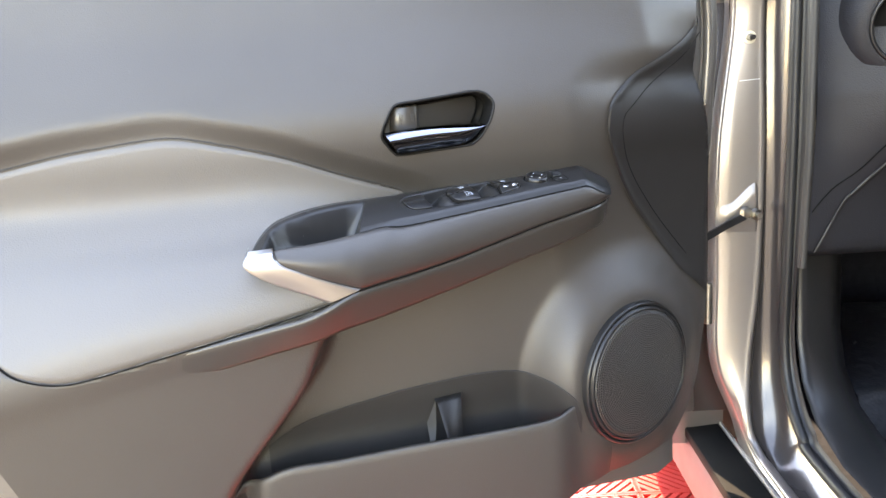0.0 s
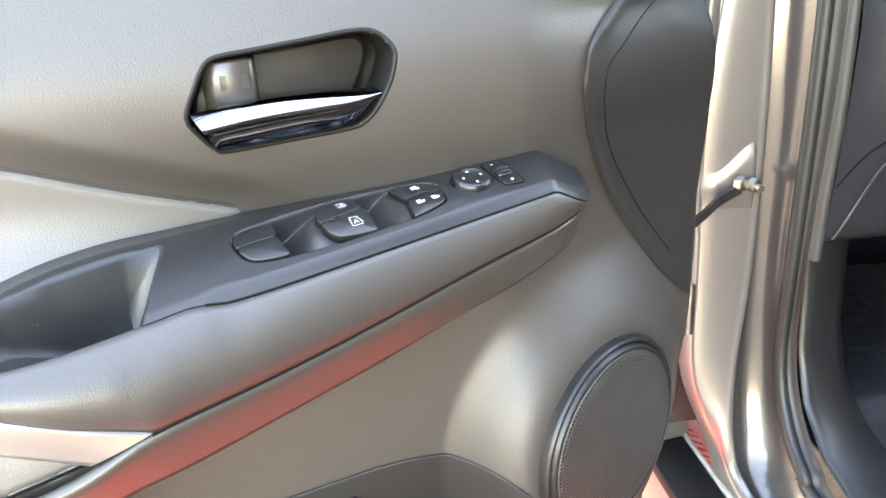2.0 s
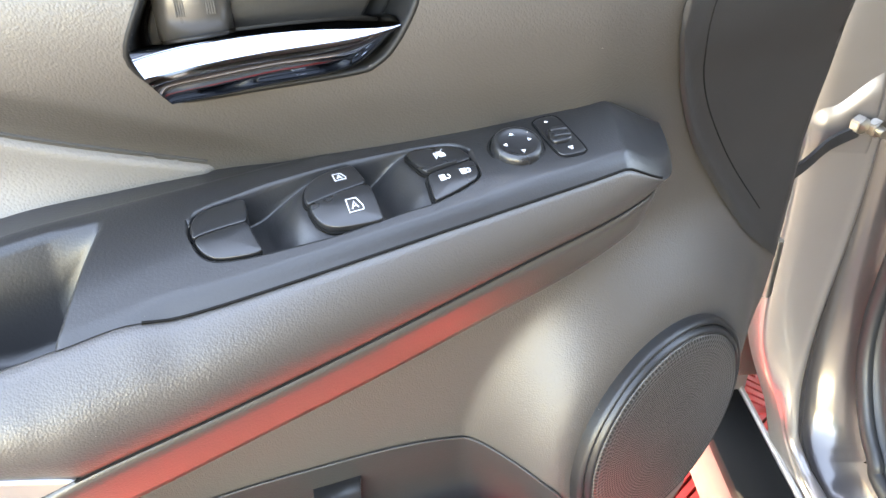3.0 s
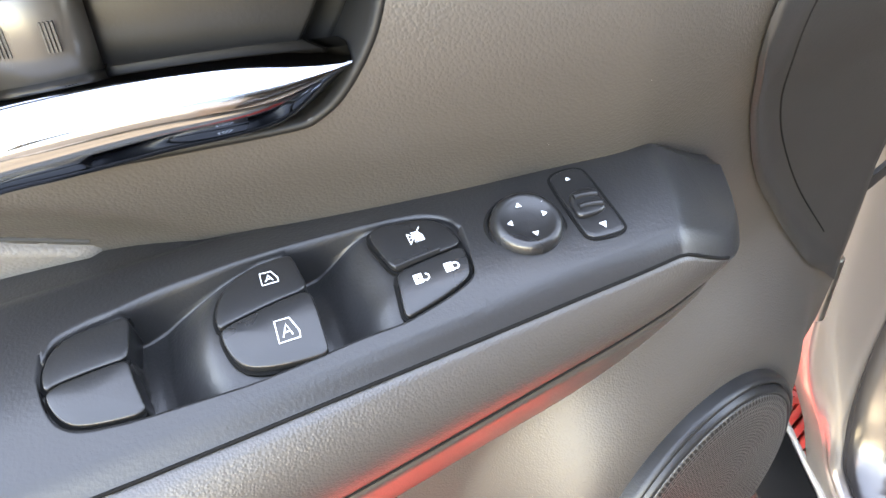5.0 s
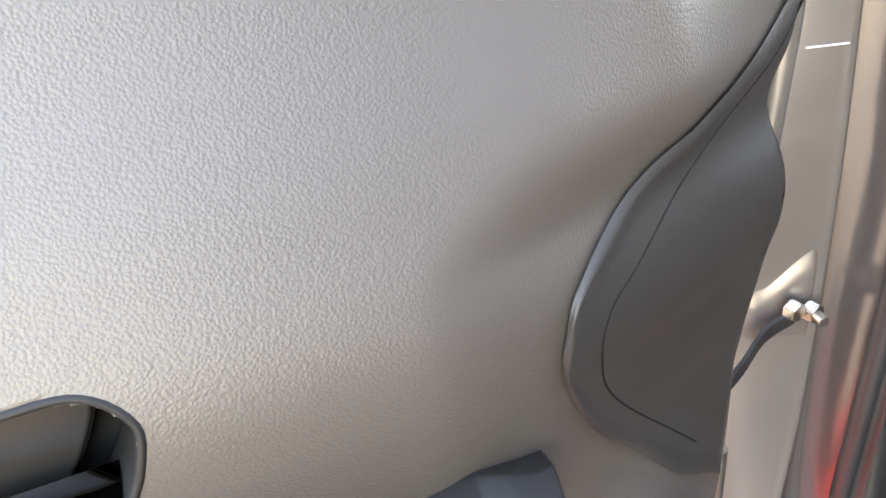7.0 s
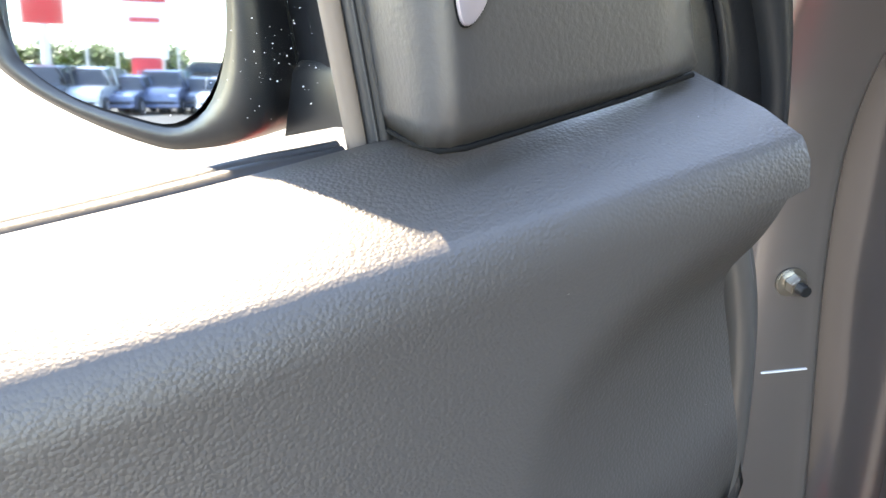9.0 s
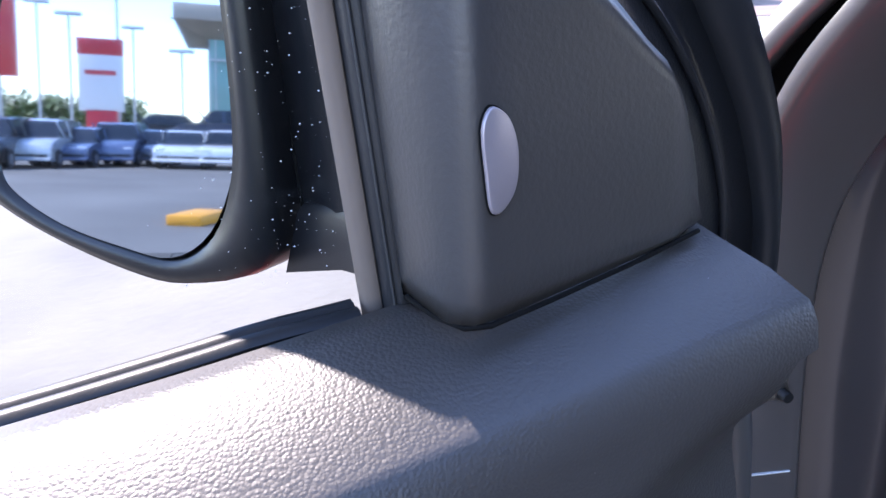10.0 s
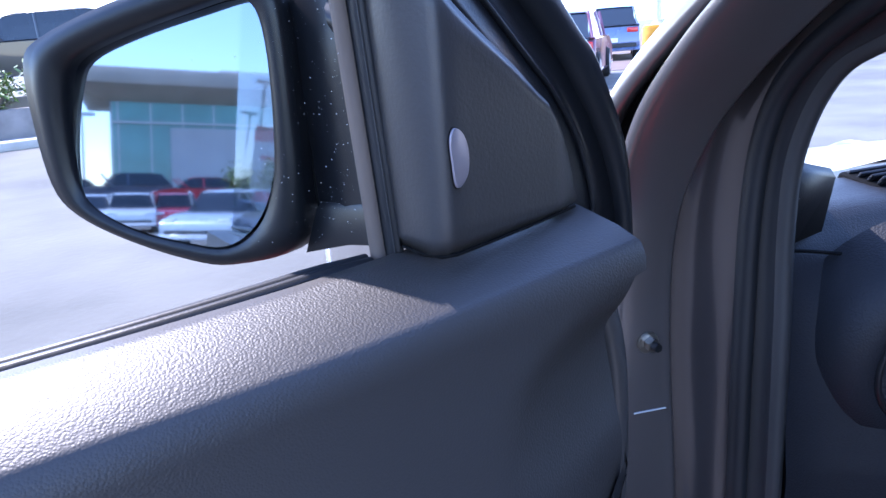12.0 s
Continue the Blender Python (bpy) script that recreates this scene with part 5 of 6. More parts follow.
def fender():
    rows = []
    for k in range(25):
        z = 0.27 + (1.06 - 0.27) * k / 24
        bow = 0.03 * math.sin(math.pi * (z - 0.2) / 1.0)
        rows.append([C(-0.05, 0.060, z), C(-0.10 - bow, 0.05, z), C(-0.158 - bow, 0.052, z), C(-0.163 - bow, 0.060, z), C(-0.165 - bow, 0.08, z), C(-0.175 - bow, 0.5, z), C(-0.10, 1.3, z - 0.05 * (z > 0.9))])
    return loft("front_fender", rows, PAINT)


for wu, wv in ((0.02, 0.62), (1.44, 0.62), (0.02, -2.0), (1.44, -2.0)):
    tyre = part("wheel", cylinder("wheel", 0.32, 0.32, 0.21, CM @ pose(wu, wv, 0.32, 0, 90, 0), TYRE, 32, 0.03), car, "black tyre on an alloy rim")
    part("rim", cylinder("rim", 0.21, 0.20, 0.222, CM @ pose(wu, wv, 0.32, 0, 90, 0), RIM, 20, 0.01), tyre)
part("front_fender", fender(), car, "gunmetal front fender")
part("fender_flange", loft("fender_flange", [[C(-0.150, 0.040, 0.33), C(-0.150, 0.038, 0.40)], [C(-0.110, 0.045, 0.335), C(-0.112, 0.045, 0.41)], [C(-0.095, 0.06, 0.335), C(-0.097, 0.06, 0.415)]], PAINT), car, "sunlit fender flange")
# added block that closes the gap beside the pillar, coloured as dark shade
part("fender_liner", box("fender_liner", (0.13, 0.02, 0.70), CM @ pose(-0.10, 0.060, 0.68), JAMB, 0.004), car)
part("bonnet", loft("bonnet", [[C(-0.09, 0.12, 1.00), C(-0.10, 0.7, 0.93), C(-0.06, 1.25, 0.80)], [C(0.2, 0.34, 0.98), C(0.2, 0.8, 0.93), C(0.2, 1.4, 0.82)], [C(0.75, 0.46, 0.975), C(0.75, 0.8, 0.94), C(0.75, 1.45, 0.83)], [C(1.6, 0.12, 1.00), C(1.6, 0.7, 0.93), C(1.55, 1.25, 0.80)]], PAINT), car, "gunmetal bonnet")
# rocker with a black step strip and a narrow one coloured sun-bright
for nm, u0, u1, z0, z1, mt in (("rocker", -0.120, -0.045, 0.19, 0.283, RUBBER), ("sill_strip", -0.121, -0.058, 0.281, 0.301, GAP), ("sill_strip", -0.0575, -0.052, 0.281, 0.305, CREAM)):
    part(nm, box(nm, (u1 - u0, 1.90, z1 - z0), CM @ pose((u0 + u1) / 2, -0.635, (z0 + z1) / 2), mt, 0.004), car, {"rocker": "black plastic rocker panel", "sill_strip": "sill protector strip"}[nm])

# bolt, paint mark, check strap
bolt = part("fender_bolt", cylinder("fender_bolt", 0.0098, 0.0098, 0.0024, CM @ pose(-0.036, 0.0022, 0.972, 90, 0, -8), STEEL, 24, 0.0008), car, "zinc bolt with washer")
part("bolt_head", cylinder("bolt_head", 0.0066, 0.0060, 0.007, CM @ pose(-0.0352, -0.0020, 0.9718, 90), STEEL, 6, 0.0006), bolt)
part("bolt_stud", cylinder("bolt_stud", 0.0040, 0.0036, 0.008, CM @ pose(-0.0348, -0.0080, 0.9716, 90), RUBBER, 14, 0.0004), bolt)
part("paint_mark", slab("paint_mark", [C(-0.050, 0.0030, 0.9066), C(-0.021, -0.0018, 0.9078), C(-0.021, -0.0018, 0.9088), C(-0.050, 0.0030, 0.9077)], CM.to_3x3() @ Vector((0, -1, 0)), 0.0014, WHITE), car, "thin white paint mark")
def bracket():
    """A pressed swelling of the pillar face round the check strap."""
    rows = []
    for i in range(29):
        u = -0.088 + 0.066 * i / 28
        row = []
        for k in range(33):
            z = 0.640 + 0.115 * k / 32
            top = 0.756 - 0.034 * step(-0.022, -0.075, u)
            h = 0.0042 * (1 - step(top - 0.026, top, z)) * step(0.645, 0.700, z) * step(-0.087, -0.070, u) * (1 - step(-0.027, -0.0225, u))
            row.append(C(u, -0.0085 - 0.0095 * (0.80 - z) / 0.2 - h + 0.0012 + 0.0067 * max(0.0, -0.026 - u) / 0.058, z))
        rows.append(row)
    return loft("check_bracket", rows, PAINT)


chk = part("check_bracket", bracket(), car, "pressed check strap bracket")
for du, dz in ((-0.024, 0.002), (-0.040, 0.006)):
    part("check_nut", cylinder("check_nut", 0.0092, 0.0088, 0.010, CM @ pose(du - 0.008, -0.027, 0.698 + dz, 90, 0, 20), STEEL, 6, 0.001), chk, "zinc nut")
part("check_stud", cylinder("check_stud", 0.0048, 0.0045, 0.014, CM @ pose(-0.032, -0.036, 0.700, 90), STEEL, 14, 0.0005), chk)
part("check_strap", loft("check_strap", [[p + Vector((0, 0, 0.006)), p + Vector((0, -0.004, 0.006)), p + Vector((0, -0.004, -0.006)), p + Vector((0, 0, -0.006))] for p in spline([C(-0.048, -0.024, 0.698), C(-0.075, -0.030, 0.688), (0.868, 0.862, 0.682), (0.835, 0.85, 0.675)], 5)], RUBBER, close=True, caps=True), car, "black door check strap")

# ---- inside of the car
def kick():
    rows = []
    for (v, z) in [(-0.060, 0.632), (-0.060, 0.60), (-0.066, 0.50), (-0.090, 0.437), (-0.140, 0.392), (-0.225, 0.366), (-0.75, 0.354), (-1.3, 0.354)]:
        rows.append([C(0.022, v + 0.004, z), C(0.027, v - 0.002, z + 0.002), C(0.040, v + 0.006, z + 0.004), C(0.085, v + 0.030, z + 0.004), C(0.125, v + 0.075, z - 0.01), C(0.15, v + 0.16, z - 0.06), C(0.16, v + 0.30, z - 0.1)])
    return loft("kick_panel", rows, SMOOTHP)


part("kick_panel", kick(), car, "dark grey footwell kick panel")


dash_v = [(0.62, 0.30), (0.625, 0.0), (0.636, -0.070), (0.645, -0.080), (0.66, -0.084), (0.72, -0.090), (0.80, -0.096), (0.88, -0.099), (0.95, -0.092), (1.01, -0.080), (1.055, -0.068), (1.078, -0.045), (1.085, 0.02), (1.050, 0.16), (0.98, 0.42)]
ridge_z = curve([(-0.05, 0.44), (0.034, 0.640), (0.073, 0.726), (0.081, 0.733), (0.128, 0.788), (0.20, 0.865), (1.5, 0.88)])


def dash_point(u, z, v):
    """The panel under the ridge stands back and the face swells towards the wheel."""
    e = step(0.03, 0.16, u)
    swell = 0.045 * e * step(0.70, 0.86, z) * (1 - step(1.0, 1.06, z))
    under = 0.007 * (1 - step(ridge_z(u) - 0.005, ridge_z(u), z)) * (1 - step(0.0, 0.10, v))
    return C(u, v - swell * (1 - step(-0.02, 0.05, v)) + under, z)


def dashboard():
    zv = [dash_v[0], dash_v[1]]
    for (z0, v0), (z1, v1) in zip(dash_v[1:], dash_v[2:]):
        n = max(1, int((z1 - z0) / 0.004)) if 0.63 < z0 < 0.90 else 3
        zv += [(z0 + (z1 - z0) * k / n, v0 + (v1 - v0) * k / n) for k in range(1, n + 1)]
    us = [0.024 + 0.004 * k for k in range(45)] + [0.22, 0.27, 0.35, 0.6, 0.9, 1.2, 1.4]
    return loft("dashboard", [[dash_point(u, z, v) for z, v in zv] for u in us], DASH)


def on_dash(u, z):
    front = curve([(z1, v1) for z1, v1 in dash_v[3:11]])
    return dash_point(u, z, front(z))


part("dashboard", dashboard(), car, "dark dashboard with side vent")
part("dash_seam", tube("dash_seam", [on_dash(u, z) for u, z in [(p.x, p.y) for p in spline([Vector((0.026, 0.709, 0)), Vector((0.053, 0.743, 0)), Vector((0.088, 0.772, 0)), Vector((0.126, 0.823, 0)), Vector((0.20, 0.90, 0))], 6)]], 0.0011, GAP, 6), car)
part("dash_swage", tube("dash_swage", [on_dash(0.036 + 0.0033 * k, ridge_z(0.036 + 0.0033 * k) + 0.001) for k in range(48)], 0.0018, SEALGREY, 8), car, "lighter grey bead along the ridge of the lower dashboard panel")
part("dash_seam", tube("dash_seam", spline([C(0.032, -0.069, 1.062), C(0.06, -0.075, 1.058), C(0.10, -0.083, 1.050), C(0.16, -0.096, 1.038), C(0.5, -0.105, 1.03)], 6), 0.0016, GAP, 6), car)
part("pillar_speaker_cover", loft("pillar_speaker_cover", [[C(0.046, -0.050, 1.062), C(0.046, -0.070, 1.066), C(0.050, -0.066, 1.120), C(0.051, -0.060, 1.128), C(0.055, 0.02, 1.120)], [C(0.070, -0.052, 1.068), C(0.070, -0.072, 1.072), C(0.084, -0.068, 1.112), C(0.086, -0.061, 1.118), C(0.09, 0.02, 1.110)], [C(0.076, -0.045, 1.066), C(0.076, -0.058, 1.070), C(0.090, -0.056, 1.108), C(0.092, -0.050, 1.113), C(0.095, 0.03, 1.105)]], SMOOTHP), car, "grey cover at the end of the dashboard")
round_at = CM @ pose(0.138, -0.128, 0.972, 98, 0, -18)
round_vent = part("round_vent", revolve("round_vent", [(0.105, -0.045), (0.092, -0.010), (0.078, 0.008), (0.062, 0.014), (0.058, 0.0135)], round_at, DASH, 48), car, "round vent hood on the dashboard")
part("vent_ring", revolve("vent_ring", [(0.058, 0.010), (0.057, 0.0155), (0.054, 0.0165), (0.052, 0.012), (0.051, -0.01)], round_at, SMOOTHP, 48), round_vent)
part("vent_core", revolve("vent_core", [(0.0515, -0.004), (0.03, 0.0), (0.0005, 0.001)], round_at, GAP, 32), round_vent)
vent = part("dash_vent", box("dash_vent", (0.13, 0.012, 0.05), CM @ pose(0.25, 0.005, 1.080, -80), GAP, 0.006), car, "slatted dashboard vent")
for k in range(4):
    part("slat", box("slat", (0.12, 0.010, 0.003), CM @ pose(0.25, -0.016 + 0.012 * k, 1.087, -50), DASH, 0.001), vent)
part("windscreen", loft("windscreen", [[C(0.02, 0.13, 1.08), C(0.06, -0.36, 1.38), C(0.08, -0.62, 1.47)], [C(0.72, 0.44, 0.99), C(0.72, -0.20, 1.44), C(0.72, -0.55, 1.53)], [C(1.42, 0.13, 1.08), C(1.38, -0.36, 1.38), C(1.36, -0.62, 1.47)]][::-1], SCREEN, smooth=True), car, "clear windscreen").visible_shadow = False
part("pillar_inner_trim", loft("pillar_inner_trim", [[C(0.028, -0.02, 1.085), C(0.040, 0.02, 1.09), C(0.060, 0.09, 1.10)], [C(0.028, -0.075, 1.165), C(0.040, -0.05, 1.18), C(0.058, 0.0, 1.20)], [C(0.028, -0.165, 1.232), C(0.042, -0.145, 1.245), C(0.060, -0.10, 1.265)], [C(0.028, -0.345, 1.315), C(0.044, -0.33, 1.33), C(0.066, -0.29, 1.35)], [C(0.028, -0.80, 1.43), C(0.046, -0.79, 1.445), C(0.076, -0.76, 1.47)]], DASH), car, "dark inner trim of the roof pillar")
# roof and far side are unseen, added with the firewall to shade the cabin
part("roof", loft("roof", [[C(-0.03, -0.80, 1.50), C(0.05, -0.62, 1.50)], [C(0.0, -1.4, 1.56), C(0.05, -1.3, 1.57)], [C(1.42, -1.4, 1.56), C(1.38, -1.3, 1.57)], [C(1.45, -0.80, 1.50), C(1.38, -0.62, 1.50)]], PAINT), car)
part("roof", loft("roof", [[C(-0.02, -0.75, 1.51), C(0.72, -0.56, 1.56), C(1.46, -0.75, 1.51)], [C(-0.03, -1.3, 1.55), C(0.72, -1.3, 1.60), C(1.47, -1.3, 1.55)], [C(-0.02, -2.6, 1.50), C(0.72, -2.6, 1.55), C(1.46, -2.6, 1.50)]], PAINT), car, "gunmetal roof")
part("headliner", loft("headliner", [[C(0.03, -0.72, 1.47), C(0.72, -0.56, 1.52), C(1.41, -0.72, 1.47)], [C(0.03, -2.6, 1.46), C(0.72, -2.6, 1.51), C(1.41, -2.6, 1.46)]], HEADLINER), car)
part("far_side", box("far_side", (0.06, 2.9, 0.85), CM @ pose(1.45, -1.2, 0.72), PAINT, 0.02), car, "gunmetal far side of the car")
part("firewall", box("firewall", (1.4, 0.03, 0.80), CM @ pose(0.74, 0.455, 0.555), CARPET), car)
part("dash_end", box("dash_end", (0.012, 0.26, 0.44), CM @ pose(0.032, 0.065, 0.855), DASH, 0.003), car)
part("floor_pan", box("floor_pan", (1.38, 3.0, 0.04), CM @ pose(0.75, -1.0, 0.27), CARPET), car, "dark carpeted floor")
part("tailgate", loft("tailgate", [[C(u, -2.62, 0.42), C(u, -2.70, 0.55), C(u, -2.69, 0.95), C(u, -2.64, 1.06), C(u, -2.56, 1.30), C(u, -2.44, 1.52)] for u in (-0.10, 0.1, 0.72, 1.34, 1.54)], PAINT), car, "gunmetal tailgate")
part("rear_glass", loft("rear_glass", [[C(u, -2.655, 1.07), C(u, -2.575, 1.30), C(u, -2.51, 1.42)] for u in (0.08, 0.72, 1.36)], CARGLASS), car, "dark rear window")
part("rear_bumper", box("rear_bumper", (1.66, 0.20, 0.26), CM @ pose(0.72, -2.68, 0.42), PAINT, 0.05), car, "gunmetal rear bumper")
for u in (0.02, 1.42):
    part("tail_light", box("tail_light", (0.24, 0.06, 0.20), CM @ pose(u, -2.69, 0.86), TAIL, 0.02), car, "red tail light")
    part("headlight", box("headlight", (0.34, 0.20, 0.13), CM @ pose(u + (0.05 if u < 1 else -0.05), 1.30, 0.70), LAMPCLEAR, 0.03), car, "clear headlight")
part("front_bumper", box("front_bumper", (1.60, 0.22, 0.46), CM @ pose(0.74, 1.38, 0.46), PAINT, 0.08), car, "gunmetal front bumper")
part("front_grille", box("front_grille", (0.90, 0.05, 0.16), CM @ pose(0.74, 1.485, 0.58), GAP, 0.02), car, "black front grille")
part("far_fender", box("far_fender", (0.14, 1.28, 0.50), CM @ pose(1.52, 0.68, 0.58), PAINT, 0.05), car, "gunmetal far fender")
part("far_window", box("far_window", (0.03, 1.9, 0.36), CM @ pose(1.44, -1.55, 1.31, 0, -8, 0), CARGLASS), car, "dark far side window")
part("rear_side", box("rear_side", (0.10, 1.25, 0.85), CM @ pose(-0.06, -2.0, 0.70), PAINT, 0.03), car, "gunmetal rear door")
# out of view, added to keep sky light off the door pillar
part("rear_window", box("rear_window", (0.03, 1.25, 0.40), CM @ pose(-0.03, -2.0, 1.31, 0, 8, 0), CARGLASS), car, "unseen dark rear side window, added to block sky light")
matt = thing("floor_mat_cover", CM @ pose(0.4, -0.1, 0.30), "crumpled clear protective film over the dark floor mat", "floor mat")


def film():
    random.seed(4)
    rows = []
    for i in range(22):
        rows.append([C(0.14 + 0.025 * i, -0.42 + 0.03 * k, 0.300 + 0.006 * k * (k > 12) + 0.006 * noise.noise(Vector((i * 0.5, k * 0.5, 1.7))) + 0.004) for k in range(24)])
    return loft("mat_film", rows, FILM)


part("mat_film", film(), matt)
part("film_corner", loft("film_corner", [[C(0.135 + 0.02 * i + 0.01 * noise.noise(Vector((i, k, 3))), 0.03 + 0.02 * k, 0.36 + 0.018 * noise.noise(Vector((i * 0.9, k * 0.8, 9))) + 0.01 * k) for k in range(6)] for i in range(5)], FILM, smooth=False), matt, "shiny creased film edge")
for r in range(2):
    for k in range(5):
        part("printed_bar", box("printed_bar", (0.028, 0.016, 0.001), CM @ pose(0.20 + 0.05 * k + 0.02 * r, -0.05 - 0.05 * r + 0.012 * k, 0.318, 0, 0, 14), GAP), matt)

# ---------------------------------------------------------------- ground and distance
def far(az, d, z=0.0, turn=0.0):
    """A place seen from the doorway: degrees from +y towards +x, metres away; turn is its heading."""
    return pose(0.5 + d * math.sin(radians(az)), 0.5 + d * math.cos(radians(az)), z, 0, 0, turn)


tagged(new("ground", mesh("ground", [(-400, -400, 0), (400, -400, 0), (400, 400, 0), (-400, 400, 0)], [(0, 1, 2, 3)], CONCRETE, False)), "sunlit pale concrete car lot", "ground", kind="structure")


def tile_mesh(turn):
    """A ribbed plastic floor tile 0.3 m wide: an open frame and slanting bars."""
    bm = bmesh.new()
    a = 0.148

    def bar(p, q, w, h):
        d = (q - p).normalized()
        s = Vector((-d.y, d.x, 0)) * w / 2
        lo = [bm.verts.new(v) for v in (p - s, p + s, q + s, q - s)]
        hi = [bm.verts.new(v + Vector((0, 0, h))) for v in (p - s, p + s, q + s, q - s)]
        bm.faces.new(hi)
        for i in range(4):
            bm.faces.new((lo[i], lo[(i + 1) % 4], hi[(i + 1) % 4], hi[i]))
    c = [Vector((-a, -a, 0)), Vector((a, -a, 0)), Vector((a, a, 0)), Vector((-a, a, 0))]
    for i in range(4):
        bar(c[i], c[(i + 1) % 4], 0.010, 0.016)
    for i in range(-12, 13):
        o = i * 0.0235
        p, q = Vector((max(-a, -a - o), max(-a, -a + o), 0)), Vector((min(a, a - o), min(a, a + o), 0))
        if turn:
            p.x, q.x = -p.x, -q.x
        if (q - p).length > 0.02:
            bar(p, q, 0.011, 0.015)
    return from_bm("floor_tile", bm, REDTILE)


# added slab over the same lot, dimmed by colour against the sun's glare
tagged(new("front_lot", box("front_lot", (46, 12.2, 0.010), (-16, 7.6, 0.005), LOT)), "grey concrete of the lot beyond the door, darkened to hold down sunlight", "paving", kind="structure")
tagged(new("brick_paving", box("brick_paving", (15, 44, 0.012), far(50, 42, 0.006, -46), BRICKPAVE)), "tan brick paving of the front lot", "paving", kind="structure")
tiles = thing("red_floor_mat", CM @ pose(-0.4, -0.4, 0.0), "red ribbed plastic tile mat on the ground", "floor mat")
tm = [tile_mesh(False), tile_mesh(True)]
part("mat_underlay", box("mat_underlay", (1.2, 1.8, 0.004), CM @ pose(-0.15, 0.0, 0.004), REDTILE), tiles)
for i in range(4):
    for k in range(6):
        t = new("floor_tile", tm[(i + k) % 2])
        t.parent = tiles
        t.matrix_parent_inverse = tiles.matrix_basis.inverted()
        t.matrix_basis = CM @ pose(-0.6 + 0.3 * i, 0.75 - 0.3 * k, 0.006)
part("mat_edge", box("mat_edge", (1.22, 0.06, 0.018), CM @ pose(-0.15, 0.93, 0.009), REDTILE, 0.004), tiles)


# ---- parked cars
def parked_car(at, paint, label, kind="sedan", group="parked cars"):
    """A whole car; local x is its front, the origin on the ground under its middle."""
    ob = thing("parked_car", at, label, "car", group)
    m = at
    tall = {"sedan": 1.45, "suv": 1.68, "hatch": 1.5}[kind]
    belt = 0.62 * tall
    L, W = {"sedan": (4.6, 1.8), "suv": (4.5, 1.84), "hatch": (4.1, 1.74)}[kind]
    lo = [(-L / 2, 0.42), (-L / 2 - 0.02, 0.62), (-L / 2 + 0.08, belt * 0.98), (-L / 2 + 0.35, belt + 0.03), (L / 2 - 1.15, belt), (L / 2 - 0.25, belt - 0.14), (L / 2 - 0.02, 0.66), (L / 2, 0.42), (L / 2 - 0.12, 0.26), (-L / 2 + 0.12, 0.28)]
    out = closed_spline([(x, 0, z) for x, z in lo], 4)
    rows = []
    for y, s in ((-W / 2 + 0.06, 0.93), (-W / 2, 0.985), (-W / 2 + 0.02, 1.0), (-W * 0.25, 1.0), (0, 1.005), (W * 0.25, 1.0), (W / 2 - 0.02, 1.0), (W / 2, 0.985), (W / 2 - 0.06, 0.93)):
        rows.append([m @ Vector((p.x * s, y, 0.6 + (p.z - 0.6) * s)) for p in out])
    body = part("body", loft("body", rows, paint, close=True, caps=True), ob)
    rear = -L / 2 + (0.75 if kind == "sedan" else 0.28)
    gh = [(rear - 0.25, belt - 0.02), (rear + 0.3, tall - 0.06), (rear + 0.75, tall), (0.25, tall - 0.01), (0.55, tall - 0.08), (L / 2 - 1.2, belt - 0.02)]
    rows = []
    for y, s in ((-W / 2 + 0.05, 0), (-W / 2 + 0.13, 0.55), (-W / 2 + 0.21, 1.0), (0, 1.02), (W / 2 - 0.21, 1.0), (W / 2 - 0.13, 0.55), (W / 2 - 0.05, 0)):
        rows.append([m @ Vector((x, y, belt - 0.02 + (z - belt + 0.02) * s)) for x, z in gh])
    part("cabin_glass", loft("cabin_glass", rows, CARGLASS, smooth=False), ob, "dark tinted windows")
    rf = [(rear + 0.25, tall - 0.075), (rear + 0.75, tall + 0.012), (0.25, tall), (0.56, tall - 0.08)]
    part("roof", loft("roof", [[m @ Vector((x, y, z - d)) for x, z in rf] for y, d in ((-W / 2 + 0.185, 0.035), (-W / 2 + 0.26, 0.0), (0, -0.012), (W / 2 - 0.26, 0.0), (W / 2 - 0.185, 0.035))], paint), ob)
    for sy in (-1, 1):
        for x0, x1 in (((rear - 0.22), rear + 0.30), (-0.18, -0.14), (0.57, L / 2 - 1.2)):
            part("roof_post", tube("roof_post", [m @ Vector((x0, sy * (W / 2 - 0.055), belt)), m @ Vector((x1, sy * (W / 2 - 0.19), tall - 0.06))], 0.035, paint, 6), ob)
        for x in (-L / 2 + 0.85, L / 2 - 0.88):
            wm = m @ pose(x, sy * (W / 2 - 0.10), 0.33, 90)
            wh = part("wheel", cylinder("wheel", 0.33, 0.33, 0.22, wm, TYRE, 24, 0.03), ob, "black tyre on an alloy rim")
            part("rim", cylinder("rim", 0.21, 0.19, 0.235, wm, RIM, 12, 0.01), wh)
        part("tail_light", box("tail_light", (0.16, 0.34, 0.15), m @ pose(-L / 2 + 0.07, sy * (W / 2 - 0.22), belt - 0.13), TAIL, 0.03), ob, "red tail light")
        part("headlight", box("headlight", (0.34, 0.32, 0.13), m @ pose(L / 2 - 0.20, sy * (W / 2 - 0.22), 0.70), LAMPCLEAR, 0.04), ob)
    part("bumper", box("bumper", (0.16, W * 0.9, 0.22), m @ pose(-L / 2 + 0.03, 0, 0.42), SMOOTHP, 0.05), ob)
    part("bumper", box("bumper", (0.16, W * 0.86, 0.20), m @ pose(L / 2 - 0.05, 0, 0.40), SMOOTHP, 0.05), ob)
